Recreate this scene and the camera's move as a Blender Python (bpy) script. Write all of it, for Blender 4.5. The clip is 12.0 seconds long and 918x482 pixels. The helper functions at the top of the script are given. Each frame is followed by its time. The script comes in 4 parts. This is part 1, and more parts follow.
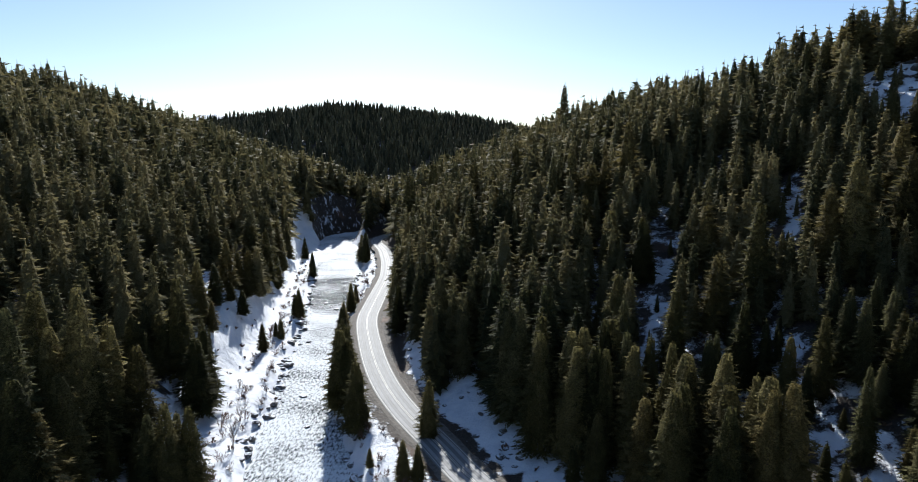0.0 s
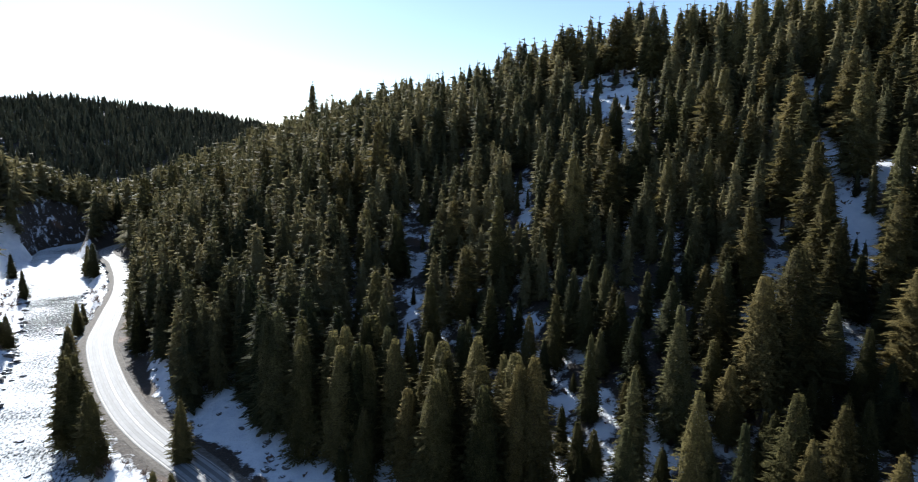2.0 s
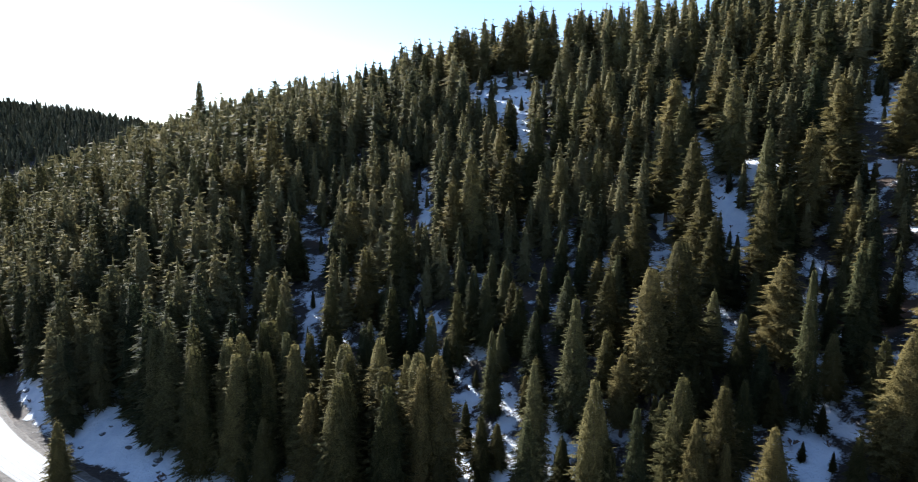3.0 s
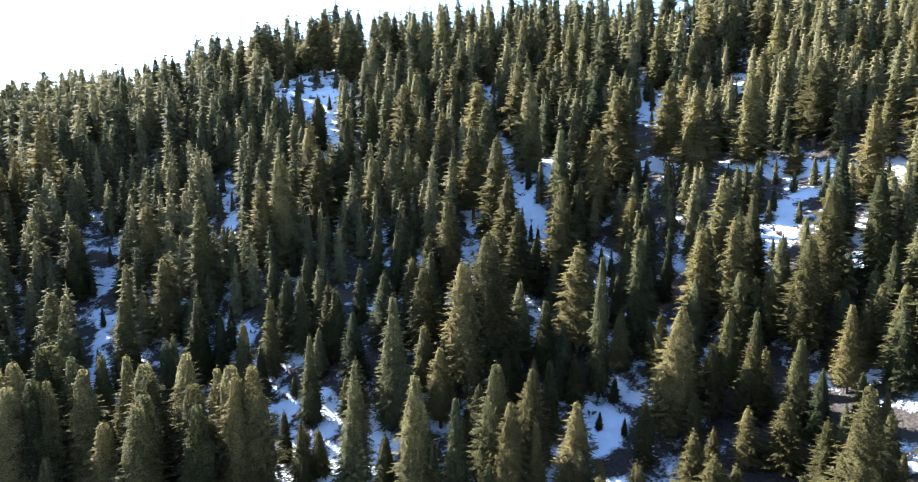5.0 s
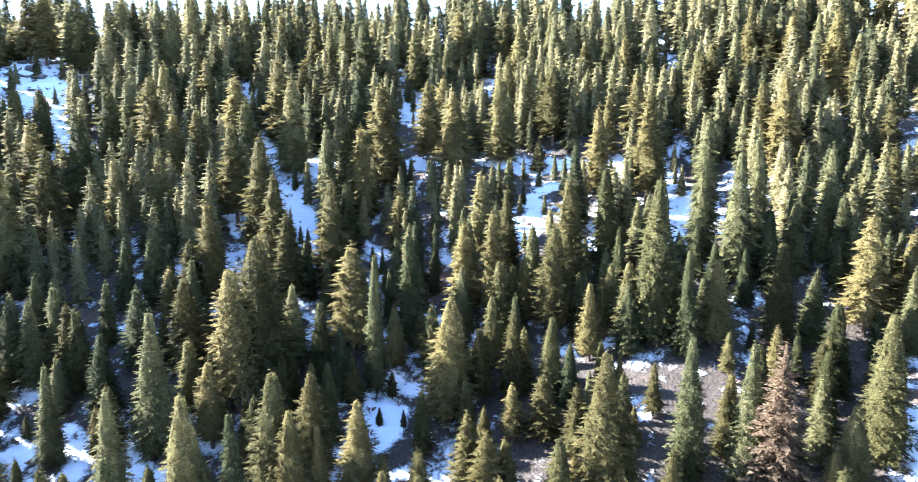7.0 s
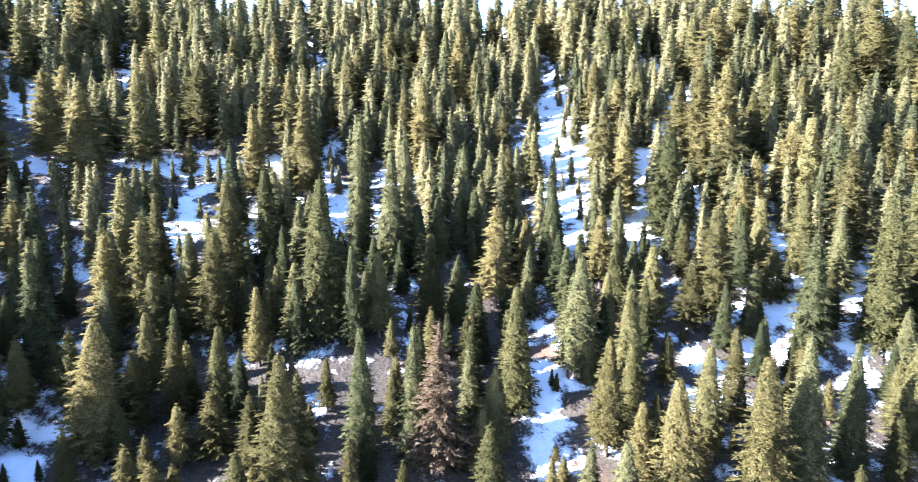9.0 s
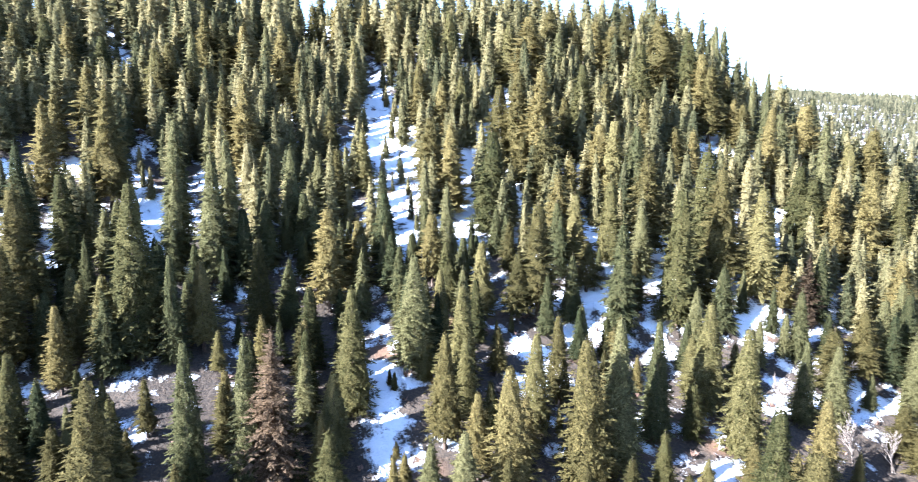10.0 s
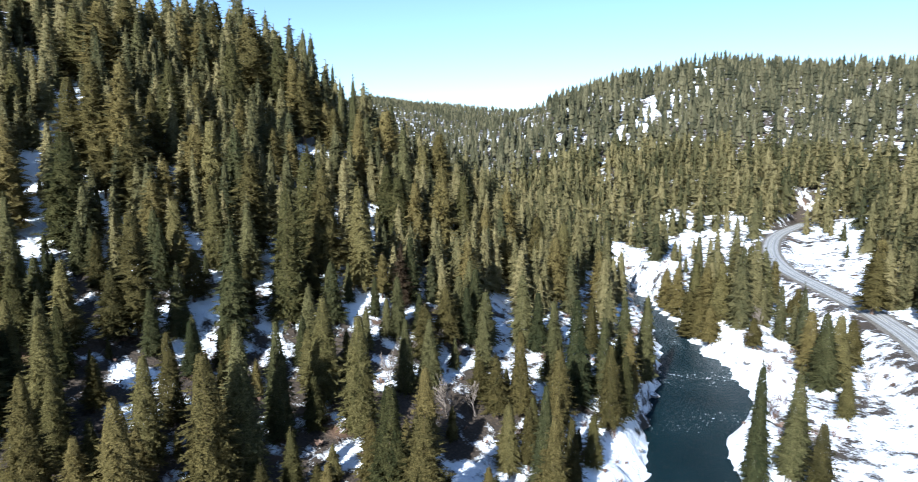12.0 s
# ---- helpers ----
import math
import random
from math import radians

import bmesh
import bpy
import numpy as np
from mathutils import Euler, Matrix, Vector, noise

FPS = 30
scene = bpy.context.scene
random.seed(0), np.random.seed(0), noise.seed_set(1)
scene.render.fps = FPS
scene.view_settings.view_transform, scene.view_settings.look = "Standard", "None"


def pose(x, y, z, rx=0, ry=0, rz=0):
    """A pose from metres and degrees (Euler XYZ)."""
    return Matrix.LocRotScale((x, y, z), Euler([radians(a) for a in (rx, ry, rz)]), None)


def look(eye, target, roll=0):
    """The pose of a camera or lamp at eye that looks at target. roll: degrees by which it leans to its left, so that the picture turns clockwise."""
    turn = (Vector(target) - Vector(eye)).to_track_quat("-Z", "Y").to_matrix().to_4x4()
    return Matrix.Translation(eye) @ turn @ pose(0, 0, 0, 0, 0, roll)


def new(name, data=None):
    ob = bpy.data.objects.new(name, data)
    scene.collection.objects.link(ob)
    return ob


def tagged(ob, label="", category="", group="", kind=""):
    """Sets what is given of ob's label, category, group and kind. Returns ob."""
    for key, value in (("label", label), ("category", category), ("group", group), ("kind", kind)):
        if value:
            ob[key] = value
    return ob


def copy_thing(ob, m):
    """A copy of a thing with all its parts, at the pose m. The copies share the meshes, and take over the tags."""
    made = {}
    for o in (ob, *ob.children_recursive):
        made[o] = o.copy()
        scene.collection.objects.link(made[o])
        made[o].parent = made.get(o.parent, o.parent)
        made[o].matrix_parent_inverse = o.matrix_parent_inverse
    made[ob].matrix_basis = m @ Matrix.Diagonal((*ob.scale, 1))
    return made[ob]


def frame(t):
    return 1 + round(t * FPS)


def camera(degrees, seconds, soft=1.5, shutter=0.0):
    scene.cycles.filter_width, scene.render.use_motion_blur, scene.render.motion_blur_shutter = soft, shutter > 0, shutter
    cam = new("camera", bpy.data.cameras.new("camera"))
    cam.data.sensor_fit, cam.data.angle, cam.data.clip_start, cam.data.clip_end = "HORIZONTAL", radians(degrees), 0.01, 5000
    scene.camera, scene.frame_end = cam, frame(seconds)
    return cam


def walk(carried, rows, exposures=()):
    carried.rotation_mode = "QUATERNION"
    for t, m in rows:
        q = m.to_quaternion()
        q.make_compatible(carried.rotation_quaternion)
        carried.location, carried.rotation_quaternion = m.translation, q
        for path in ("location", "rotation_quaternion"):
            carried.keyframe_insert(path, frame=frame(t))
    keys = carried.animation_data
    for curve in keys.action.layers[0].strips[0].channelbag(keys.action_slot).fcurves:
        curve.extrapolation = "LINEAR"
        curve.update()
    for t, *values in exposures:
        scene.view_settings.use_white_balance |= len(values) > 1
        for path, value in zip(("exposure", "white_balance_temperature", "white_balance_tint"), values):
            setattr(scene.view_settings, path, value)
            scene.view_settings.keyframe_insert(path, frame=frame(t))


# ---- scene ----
# The drone hangs in one spot above the river and turns to its right.
EYE_Z = 60.0
# seconds, turn to the right, tilt, lean
TURNS = ((0, 0.00, -8.18, 0.05), (0.5, 2.85, -8.17, 0.12), (1, 8.76, -8.22, 0.13), (1.5, 15.85, -8.21, 0.16), (2, 21.63, -8.24, 0.03),
         (2.5, 26.56, -8.22, -0.02), (3, 30.57, -8.24, -0.03), (3.5, 35.10, -8.26, -0.05), (5.5, 51.14, -8.27, -0.11), (6, 55.75, -8.30, -0.13),
         (6.5, 61.50, -8.32, -0.15), (7, 67.49, -8.34, -0.18), (9, 97.08, -8.35, 0.18), (9.5, 104.87, -8.31, 0.08), (10, 112.05, -8.25, 0.12),
         (10.5, 119.40, -8.20, 0.07), (11, 127.73, -8.17, 0.06), (11.5, 137.36, -8.13, 0.03), (12, 146.25, -8.12, -0.07))
cam = camera(70.94, 12.0, 0.8, 0.2)
walk(cam, [(t, pose(0, 0, EYE_Z, 90 + tilt, 0, -turn) @ pose(0, 0, 0, 0, 0, lean)) for t, turn, tilt, lean in TURNS],
     exposures=((0.0, 0.55, 5900, 10), (2.0, 0.95, 5850, 10), (3.5, 1.75, 5650, 11), (5.5, 2.95, 5450, 11), (7.0, 3.6, 5400, 13), (9.0, 3.35, 5350, 15), (9.5, 3.2, 5350, 15), (10.5, 2.85, 5300, 15), (11.0, 2.5, 5400, 13), (11.5, 2.05, 5450, 11), (12.0, 1.4, 5500, 8)))

# ---------------------------------------------------------------- light
SUN_AZ, SUN_EL = -7.0, 29.0          # degrees clockwise from +y, degrees above the horizon
world = bpy.data.worlds.new("winter_sky")
scene.world = world
world.use_nodes = True
wn, wl = world.node_tree.nodes, world.node_tree.links
sky = wn.new("ShaderNodeTexSky")
sky.sky_type = "NISHITA"
sky.sun_disc = False
sky.sun_elevation, sky.sun_rotation = radians(SUN_EL), radians(SUN_AZ)
sky.altitude, sky.air_density, sky.dust_density, sky.ozone_density = 1200, 1.0, 0.6, 1.2
wn["Background"].inputs["Strength"].default_value = 0.078
wl.new(sky.outputs["Color"], wn["Background"].inputs["Color"])
sun_data = bpy.data.lights.new("sun", "SUN")
sun_data.energy, sun_data.angle, sun_data.color = 5.0, radians(0.53), (1.0, 0.95, 0.86)
sun = new("sun", sun_data)
toward = Vector((math.sin(radians(SUN_AZ)) * math.cos(radians(SUN_EL)), math.cos(radians(SUN_AZ)) * math.cos(radians(SUN_EL)), math.sin(radians(SUN_EL))))
sun.matrix_world = look(toward * 900, (0, 0, 0))


# ---------------------------------------------------------------- materials
def material(name, roughness=0.8, metallic=0.0):
    """A node material; returns it with its tree's nodes, its link function and its Principled node."""
    mat = bpy.data.materials.new(name)
    mat.use_nodes = True
    nodes, links = mat.node_tree.nodes, mat.node_tree.links
    bsdf = nodes["Principled BSDF"]
    bsdf.inputs["Roughness"].default_value = roughness
    bsdf.inputs["Metallic"].default_value = metallic
    return mat, nodes, links.new, bsdf


def noise_node(nodes, link, scale, detail=4.0, rough=0.55, stretch=None):
    coord = nodes.new("ShaderNodeTexCoord")
    tex = nodes.new("ShaderNodeTexNoise")
    tex.inputs["Scale"].default_value, tex.inputs["Detail"].default_value = scale, detail
    tex.inputs["Roughness"].default_value = rough
    if stretch:
        mapping = nodes.new("ShaderNodeMapping")
        mapping.inputs["Scale"].default_value = stretch
        link(coord.outputs["Object"], mapping.inputs["Vector"])
        link(mapping.outputs["Vector"], tex.inputs["Vector"])
    else:
        link(coord.outputs["Object"], tex.inputs["Vector"])
    return tex


def ramp_node(nodes, link, source, stops):
    ramp = nodes.new("ShaderNodeValToRGB")
    while len(ramp.color_ramp.elements) < len(stops):
        ramp.color_ramp.elements.new(0.5)
    for element, (at, colour) in zip(ramp.color_ramp.elements, stops):
        element.position = at
        element.color = (*colour, 1) if len(colour) == 3 else colour
    link(source, ramp.inputs["Fac"])
    return ramp


def mix_node(nodes, link, factor, a, b, blend="MIX"):
    mix = nodes.new("ShaderNodeMix")
    mix.data_type, mix.blend_type = "RGBA", blend
    if isinstance(factor, bpy.types.NodeSocket):
        link(factor, mix.inputs[0])
    else:
        mix.inputs[0].default_value = factor
    for socket, value in ((mix.inputs[6], a), (mix.inputs[7], b)):
        if isinstance(value, bpy.types.NodeSocket):
            link(value, socket)
        else:
            socket.default_value = (*value, 1)
    return mix.outputs[2]


def math_node(nodes, link, operation, a, b=None, clamp=False):
    node = nodes.new("ShaderNodeMath")
    node.operation, node.use_clamp = operation, clamp
    for socket, value in zip(node.inputs, (a, b)):
        if isinstance(value, bpy.types.NodeSocket):
            link(value, socket)
        elif value is not None:
            socket.default_value = value
    return node.outputs[0]


def bump_node(nodes, link, bsdf, height, distance, strength=1.0):
    bump = nodes.new("ShaderNodeBump")
    bump.inputs["Distance"].default_value, bump.inputs["Strength"].default_value = distance, strength
    link(height, bump.inputs["Height"])
    link(bump.outputs["Normal"], bsdf.inputs["Normal"])


def ground_material():
    """Old snow that is broken by soil, needles and low brush; the mesh's snow_cover says how much of it is left."""
    mat, nodes, link, bsdf = material("snow_and_soil", 0.85)
    cover = nodes.new("ShaderNodeAttribute")
    cover.attribute_name = "snow_cover"
    broad = noise_node(nodes, link, 0.045, 3)
    mid = noise_node(nodes, link, 0.28, 5, 0.6)
    fine = noise_node(nodes, link, 2.4, 5, 0.65)
    total = math_node(nodes, link, "ADD", math_node(nodes, link, "MULTIPLY", broad.outputs["Fac"], 0.8),
                      math_node(nodes, link, "ADD", math_node(nodes, link, "MULTIPLY", mid.outputs["Fac"], 1.2),
                                math_node(nodes, link, "MULTIPLY", fine.outputs["Fac"], 0.4)))
    level = math_node(nodes, link, "ADD", math_node(nodes, link, "MULTIPLY", cover.outputs["Fac"], 1.2), math_node(nodes, link, "SUBTRACT", total, 1.8))
    mask = math_node(nodes, link, "ADD", math_node(nodes, link, "MULTIPLY", level, 7.0), 0.5, True)
    soil = ramp_node(nodes, link, fine.outputs["Fac"], ((0.3, (0.018, 0.014, 0.010)), (0.5, (0.042, 0.030, 0.020)), (0.7, (0.085, 0.058, 0.037))))
    snow = ramp_node(nodes, link, mid.outputs["Fac"], ((0.3, (0.70, 0.73, 0.78)), (0.6, (0.86, 0.87, 0.89))))
    rusty = noise_node(nodes, link, 0.06, 2, 0.5)
    red = math_node(nodes, link, "MULTIPLY", math_node(nodes, link, "SUBTRACT", rusty.outputs["Fac"], 0.60), 7.0, True)
    earth = mix_node(nodes, link, red, soil.outputs["Color"], (0.15, 0.080, 0.042))
    link(mix_node(nodes, link, mask, earth, snow.outputs["Color"]), bsdf.inputs["Base Color"])
    height = math_node(nodes, link, "ADD", math_node(nodes, link, "MULTIPLY", mid.outputs["Fac"], 1.0),
                       math_node(nodes, link, "ADD", math_node(nodes, link, "MULTIPLY", fine.outputs["Fac"], 0.25), math_node(nodes, link, "MULTIPLY", mask, 0.25)))
    bump_node(nodes, link, bsdf, height, 1.0, 0.8)
    return mat


def water_material():
    mat, nodes, link, bsdf = material("river_water", 0.12)
    wave = noise_node(nodes, link, 1.3, 6, 0.72, (1.5, 0.55, 1.0))
    rip = noise_node(nodes, link, 2.6, 3, 0.6)
    broad = noise_node(nodes, link, 0.05, 3, 0.5)
    white_raw = math_node(nodes, link, "ADD", wave.outputs["Fac"], math_node(nodes, link, "MULTIPLY", broad.outputs["Fac"], 0.45))
    rapids = nodes.new("ShaderNodeAttribute")
    rapids.attribute_name = "rapids"
    level = math_node(nodes, link, "ADD", white_raw, math_node(nodes, link, "MULTIPLY", rapids.outputs["Fac"], 0.32))
    # white patches: foam, and sun glitter painted into the colour along with it
    foam_glint = math_node(nodes, link, "MULTIPLY", math_node(nodes, link, "SUBTRACT", level, 0.965), 6.0, True)
    deep = ramp_node(nodes, link, broad.outputs["Fac"], ((0.3, (0.005, 0.013, 0.016)), (0.7, (0.009, 0.021, 0.025))))
    link(mix_node(nodes, link, foam_glint, deep.outputs["Color"], (0.82, 0.85, 0.87)), bsdf.inputs["Base Color"])
    bsdf.inputs["IOR"].default_value, bsdf.inputs["Specular IOR Level"].default_value = 1.14, 0.10
    link(math_node(nodes, link, "ADD", math_node(nodes, link, "MULTIPLY", foam_glint, 0.5), 0.10), bsdf.inputs["Roughness"])
    height = math_node(nodes, link, "ADD", wave.outputs["Fac"], math_node(nodes, link, "MULTIPLY", rip.outputs["Fac"], 0.3))
    bump_node(nodes, link, bsdf, height, 0.3, 0.7)
    return mat


def road_material():
    mat, nodes, link, bsdf = material("worn_asphalt", 0.75)
    grain = noise_node(nodes, link, 9.0, 4, 0.7)
    stain = noise_node(nodes, link, 0.12, 4, 0.6)
    base = ramp_node(nodes, link, stain.outputs["Fac"], ((0.3, (0.17, 0.168, 0.163)), (0.7, (0.25, 0.246, 0.240))))
    speck = ramp_node(nodes, link, grain.outputs["Fac"], ((0.35, (0.75, 0.75, 0.75)), (0.7, (1.1, 1.1, 1.1))))
    link(mix_node(nodes, link, 1.0, base.outputs["Color"], speck.outputs["Color"], "MULTIPLY"), bsdf.inputs["Base Color"])
    bump_node(nodes, link, bsdf, grain.outputs["Fac"], 0.02, 0.5)
    return mat


def foliage_material(name, dark, light, by_island=False, ragged=4.6, hollow_shade=0.26):
    """Needles: the tone differs from tree to tree and, finer, from spray to spray; shade between the clumps is put into
    the colour.
    """
    mat, nodes, link, bsdf = material(name, 0.7)
    info = nodes.new("ShaderNodeObjectInfo")
    geometry = nodes.new("ShaderNodeNewGeometry")
    tree = info.outputs["Random"]
    if by_island:
        tone_of = nodes.new("ShaderNodeAttribute")
        tone_of.attribute_name = "tree_tone"
        tree = tone_of.outputs["Fac"]
    grain = noise_node(nodes, link, 0.9, 3, 0.7)
    mixed = math_node(nodes, link, "ADD", math_node(nodes, link, "MULTIPLY", tree, 0.80),
                      math_node(nodes, link, "ADD", math_node(nodes, link, "MULTIPLY", grain.outputs["Fac"], 0.25),
                                math_node(nodes, link, "MULTIPLY", geometry.outputs["Random Per Island"], 0.30)))
    middle = (0.50 * (dark[0] + light[0]), 0.50 * (dark[1] + light[1]), 0.48 * (dark[2] + light[2]))
    tone = ramp_node(nodes, link, mixed, ((0.22, dark), (0.66, middle), (1.0, light)))
    # gaps between clumps darkened, clump tops lightened: light and shade in the base colour
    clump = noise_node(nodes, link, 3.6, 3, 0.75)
    depth = ramp_node(nodes, link, clump.outputs["Fac"], ((0.38, (hollow_shade, hollow_shade + 0.02, hollow_shade)), (0.60, (1.38, 1.36, 1.34))))
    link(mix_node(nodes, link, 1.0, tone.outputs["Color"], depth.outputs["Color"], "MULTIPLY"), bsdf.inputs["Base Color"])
    bump_node(nodes, link, bsdf, clump.outputs["Fac"], 0.35, 0.8)
    bsdf.inputs["Specular IOR Level"].default_value = 0.04
    through_needles = nodes.new("ShaderNodeBsdfTranslucent")
    link(tone.outputs["Color"], through_needles.inputs["Color"])
    leafy = nodes.new("ShaderNodeMixShader")
    leafy.inputs[0].default_value = 0.40
    link(bsdf.outputs[0], leafy.inputs[1])
    link(through_needles.outputs[0], leafy.inputs[2])
    surface = leafy.outputs[0]
    if ragged:
        gaps = noise_node(nodes, link, ragged, 3, 0.7)
        cut = nodes.new("ShaderNodeMixShader")
        link(math_node(nodes, link, "GREATER_THAN", gaps.outputs["Fac"], 0.45), cut.inputs[0])
        link(nodes.new("ShaderNodeBsdfTransparent").outputs[0], cut.inputs[1])
        link(surface, cut.inputs[2])
        surface = cut.outputs[0]
    link(surface, nodes["Material Output"].inputs["Surface"])
    return mat


def bark_material():
    mat, nodes, link, bsdf = material("conifer_bark", 0.9)
    ridged = noise_node(nodes, link, 3.0, 4, 0.6, (3, 3, 0.5))
    tone = ramp_node(nodes, link, ridged.outputs["Fac"], ((0.3, (0.035, 0.024, 0.017)), (0.7, (0.15, 0.10, 0.07))))
    link(tone.outputs["Color"], bsdf.inputs["Base Color"])
    bump_node(nodes, link, bsdf, ridged.outputs["Fac"], 0.05)
    return mat


def plain_material(name, dark, light, scale, roughness=0.85, bump=0.03):
    mat, nodes, link, bsdf = material(name, roughness)
    tex = noise_node(nodes, link, scale, 5, 0.65)
    tone = ramp_node(nodes, link, tex.outputs["Fac"], ((0.32, dark), (0.68, light)))
    link(tone.outputs["Color"], bsdf.inputs["Base Color"])
    bump_node(nodes, link, bsdf, tex.outputs["Fac"], bump)
    return mat


def rock_material():
    """Dark wet river rock with snow lying on its upper faces."""
    mat, nodes, link, bsdf = material("snowy_rock", 0.8)
    tex = noise_node(nodes, link, 2.2, 5, 0.65)
    stone = ramp_node(nodes, link, tex.outputs["Fac"], ((0.3, (0.045, 0.042, 0.040)), (0.7, (0.16, 0.15, 0.14))))
    up = nodes.new("ShaderNodeSeparateXYZ")
    link(nodes.new("ShaderNodeNewGeometry").outputs["Normal"], up.inputs["Vector"])
    level = math_node(nodes, link, "ADD", up.outputs["Z"], math_node(nodes, link, "MULTIPLY", tex.outputs["Fac"], 0.5))
    mask = math_node(nodes, link, "MULTIPLY", math_node(nodes, link, "SUBTRACT", level, 1.10), 8.0, True)
    link(mix_node(nodes, link, mask, stone.outputs["Color"], (0.84, 0.86, 0.89)), bsdf.inputs["Base Color"])
    bump_node(nodes, link, bsdf, tex.outputs["Fac"], 0.12)
    return mat


GROUND, WATER, ROAD, BARK = ground_material(), water_material(), road_material(), bark_material()
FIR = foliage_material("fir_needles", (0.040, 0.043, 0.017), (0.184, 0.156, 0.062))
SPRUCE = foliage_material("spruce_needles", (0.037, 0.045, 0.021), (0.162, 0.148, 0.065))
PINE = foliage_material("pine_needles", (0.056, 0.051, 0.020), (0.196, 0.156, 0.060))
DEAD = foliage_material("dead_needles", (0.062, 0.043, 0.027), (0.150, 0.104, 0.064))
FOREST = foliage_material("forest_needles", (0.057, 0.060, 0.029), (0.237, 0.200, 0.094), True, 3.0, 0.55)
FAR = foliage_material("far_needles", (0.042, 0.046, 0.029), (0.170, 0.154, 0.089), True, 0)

ROCK = rock_material()
PAINT = plain_material("worn_road_paint", (0.38, 0.36, 0.30), (0.62, 0.60, 0.54), 3.0, 0.7, 0.005)
SALT = plain_material("salted_asphalt", (0.28, 0.277, 0.27), (0.39, 0.385, 0.375), 0.8, 0.8, 0.01)
GRAVEL = plain_material("road_gravel", (0.075, 0.064, 0.052), (0.20, 0.178, 0.150), 1.6, 0.95, 0.08)
TWIGS = plain_material("bare_twigs", (0.075, 0.042, 0.030), (0.20, 0.125, 0.085), 1.2)

# ---------------------------------------------------------------- the lie of the land
RIVER = np.array(((119.3, 600.1), (39.5, 545), (-19.9, 505), (-63.7, 470), (-80.6, 432.1), (-70.6, 377.1), (-62.7, 337.1), (-56.7, 291.1), (-49.8, 245.1), (-45.8, 212), (-43.3, 186),
                  (-40.3, 166), (-35.8, 142), (-33.3, 128), (-28.9, 109), (-17.9, 60), (-5, 0), (11, -59.8), (25.9, -114.6), (33.2, -136.5), (34.6, -159.5), (43, -182.3), (52.2, -199.2),
                  (65.6, -224), (80, -248.8), (96.3, -273.5), (108.6, -295.3), (155, -327.7), (245.3, -366.5)), float)
RIVER_HALF = np.array((9, 10, 12, 12, 14.5, 11, 12, 9.5, 8.5, 7, 6.5, 6.5, 7.5, 10, 9.5, 10, 11, 11, 9.5, 9.5, 13, 10, 8, 7, 7, 7, 7, 8, 9), float)
ROAD_LINE = np.array(((89.5, 500.1), (29.6, 478), (-27.9, 446), (-50.4, 399), (-41.3, 352), (-35.3, 315), (-31.8, 280), (-31.2, 249), (-31, 229), (-30.1, 205), (-24.4, 174), (-18.6, 151), (-12.1, 133),
                      (-4, 116), (2.7, 102), (13.9, 84), (21.9, 62), (21.9, 35.1), (14, 0.1), (-3.3, -45.1), (-22.5, -95.4), (-21.6, -150.4), (-11, -197), (-1.5, -226), (8.5, -248), (19, -268), (34, -299),
                      (44, -334), (50, -372), (52.5, -405), (51, -440), (44.6, -494)), float)
ROAD_Z = np.interp(np.arange(32), (0, 17, 22, 31), (4, 4, 9, 10))
# each ridge: slope of its flanks, then (x, y, crest height)
RIDGES = (
    (0.43, ((60, 455, 50), (80, 470, 65), (125, 411, 79), (159, 345, 78), (167, 275, 88), (196, 253, 98))),
    (0.50, ((196, 253, 98), (259, 204, 109), (313, 86, 116), (311, -52, 114), (268, -147, 110), (238, -179, 101))),
    (0.90, ((238, -179, 100), (293, -241, 62), (345, -376, 50))),
    (0.52, ((190, -206, 54), (170, -217, 40), (147, -229, 27), (109, -215, 11))),
    (0.36, ((-149, 600, 20), (-232, 488, 52), (-254, 434, 79), (-277, 395, 89), (-329, 252, 101), (-360, 63, 110), (-380, -160, 120))),
    (0.22, ((-897, 804, 150), (-428, 1061, 92), (-197, 1133, 125), (-25, 1180, 110), (109, 1145, 82), (328, 1001, 85), (498, 702, 100))),
    (0.34, ((615, -991, 0), (538, -901, 20), (444, -896, 84), (370, -875, 112), (280, -856, 150), (204, -877, 163), (86, -946, 155), (-13, -950, 152), (-237, -804, 150), (-400, -400, 125))),
    (0.20, ((835, -940, 146), (985, -1127, 158), (1254, -1808, 198), (1158, -2102, 192), (853, -2243, 184))),
    (0.30, ((-1324, 3303, 205), (-1219, 3280, 236), (-1105, 3302, 208))),
)


# side valleys cut into the flanks: from x, y to x, y, depth, width
RAVINES = ((195, -262, 300, -410, 26, 36), (172, -206, 300, -400, 12, 40), (60, -215, 300, -400, 27, 75))
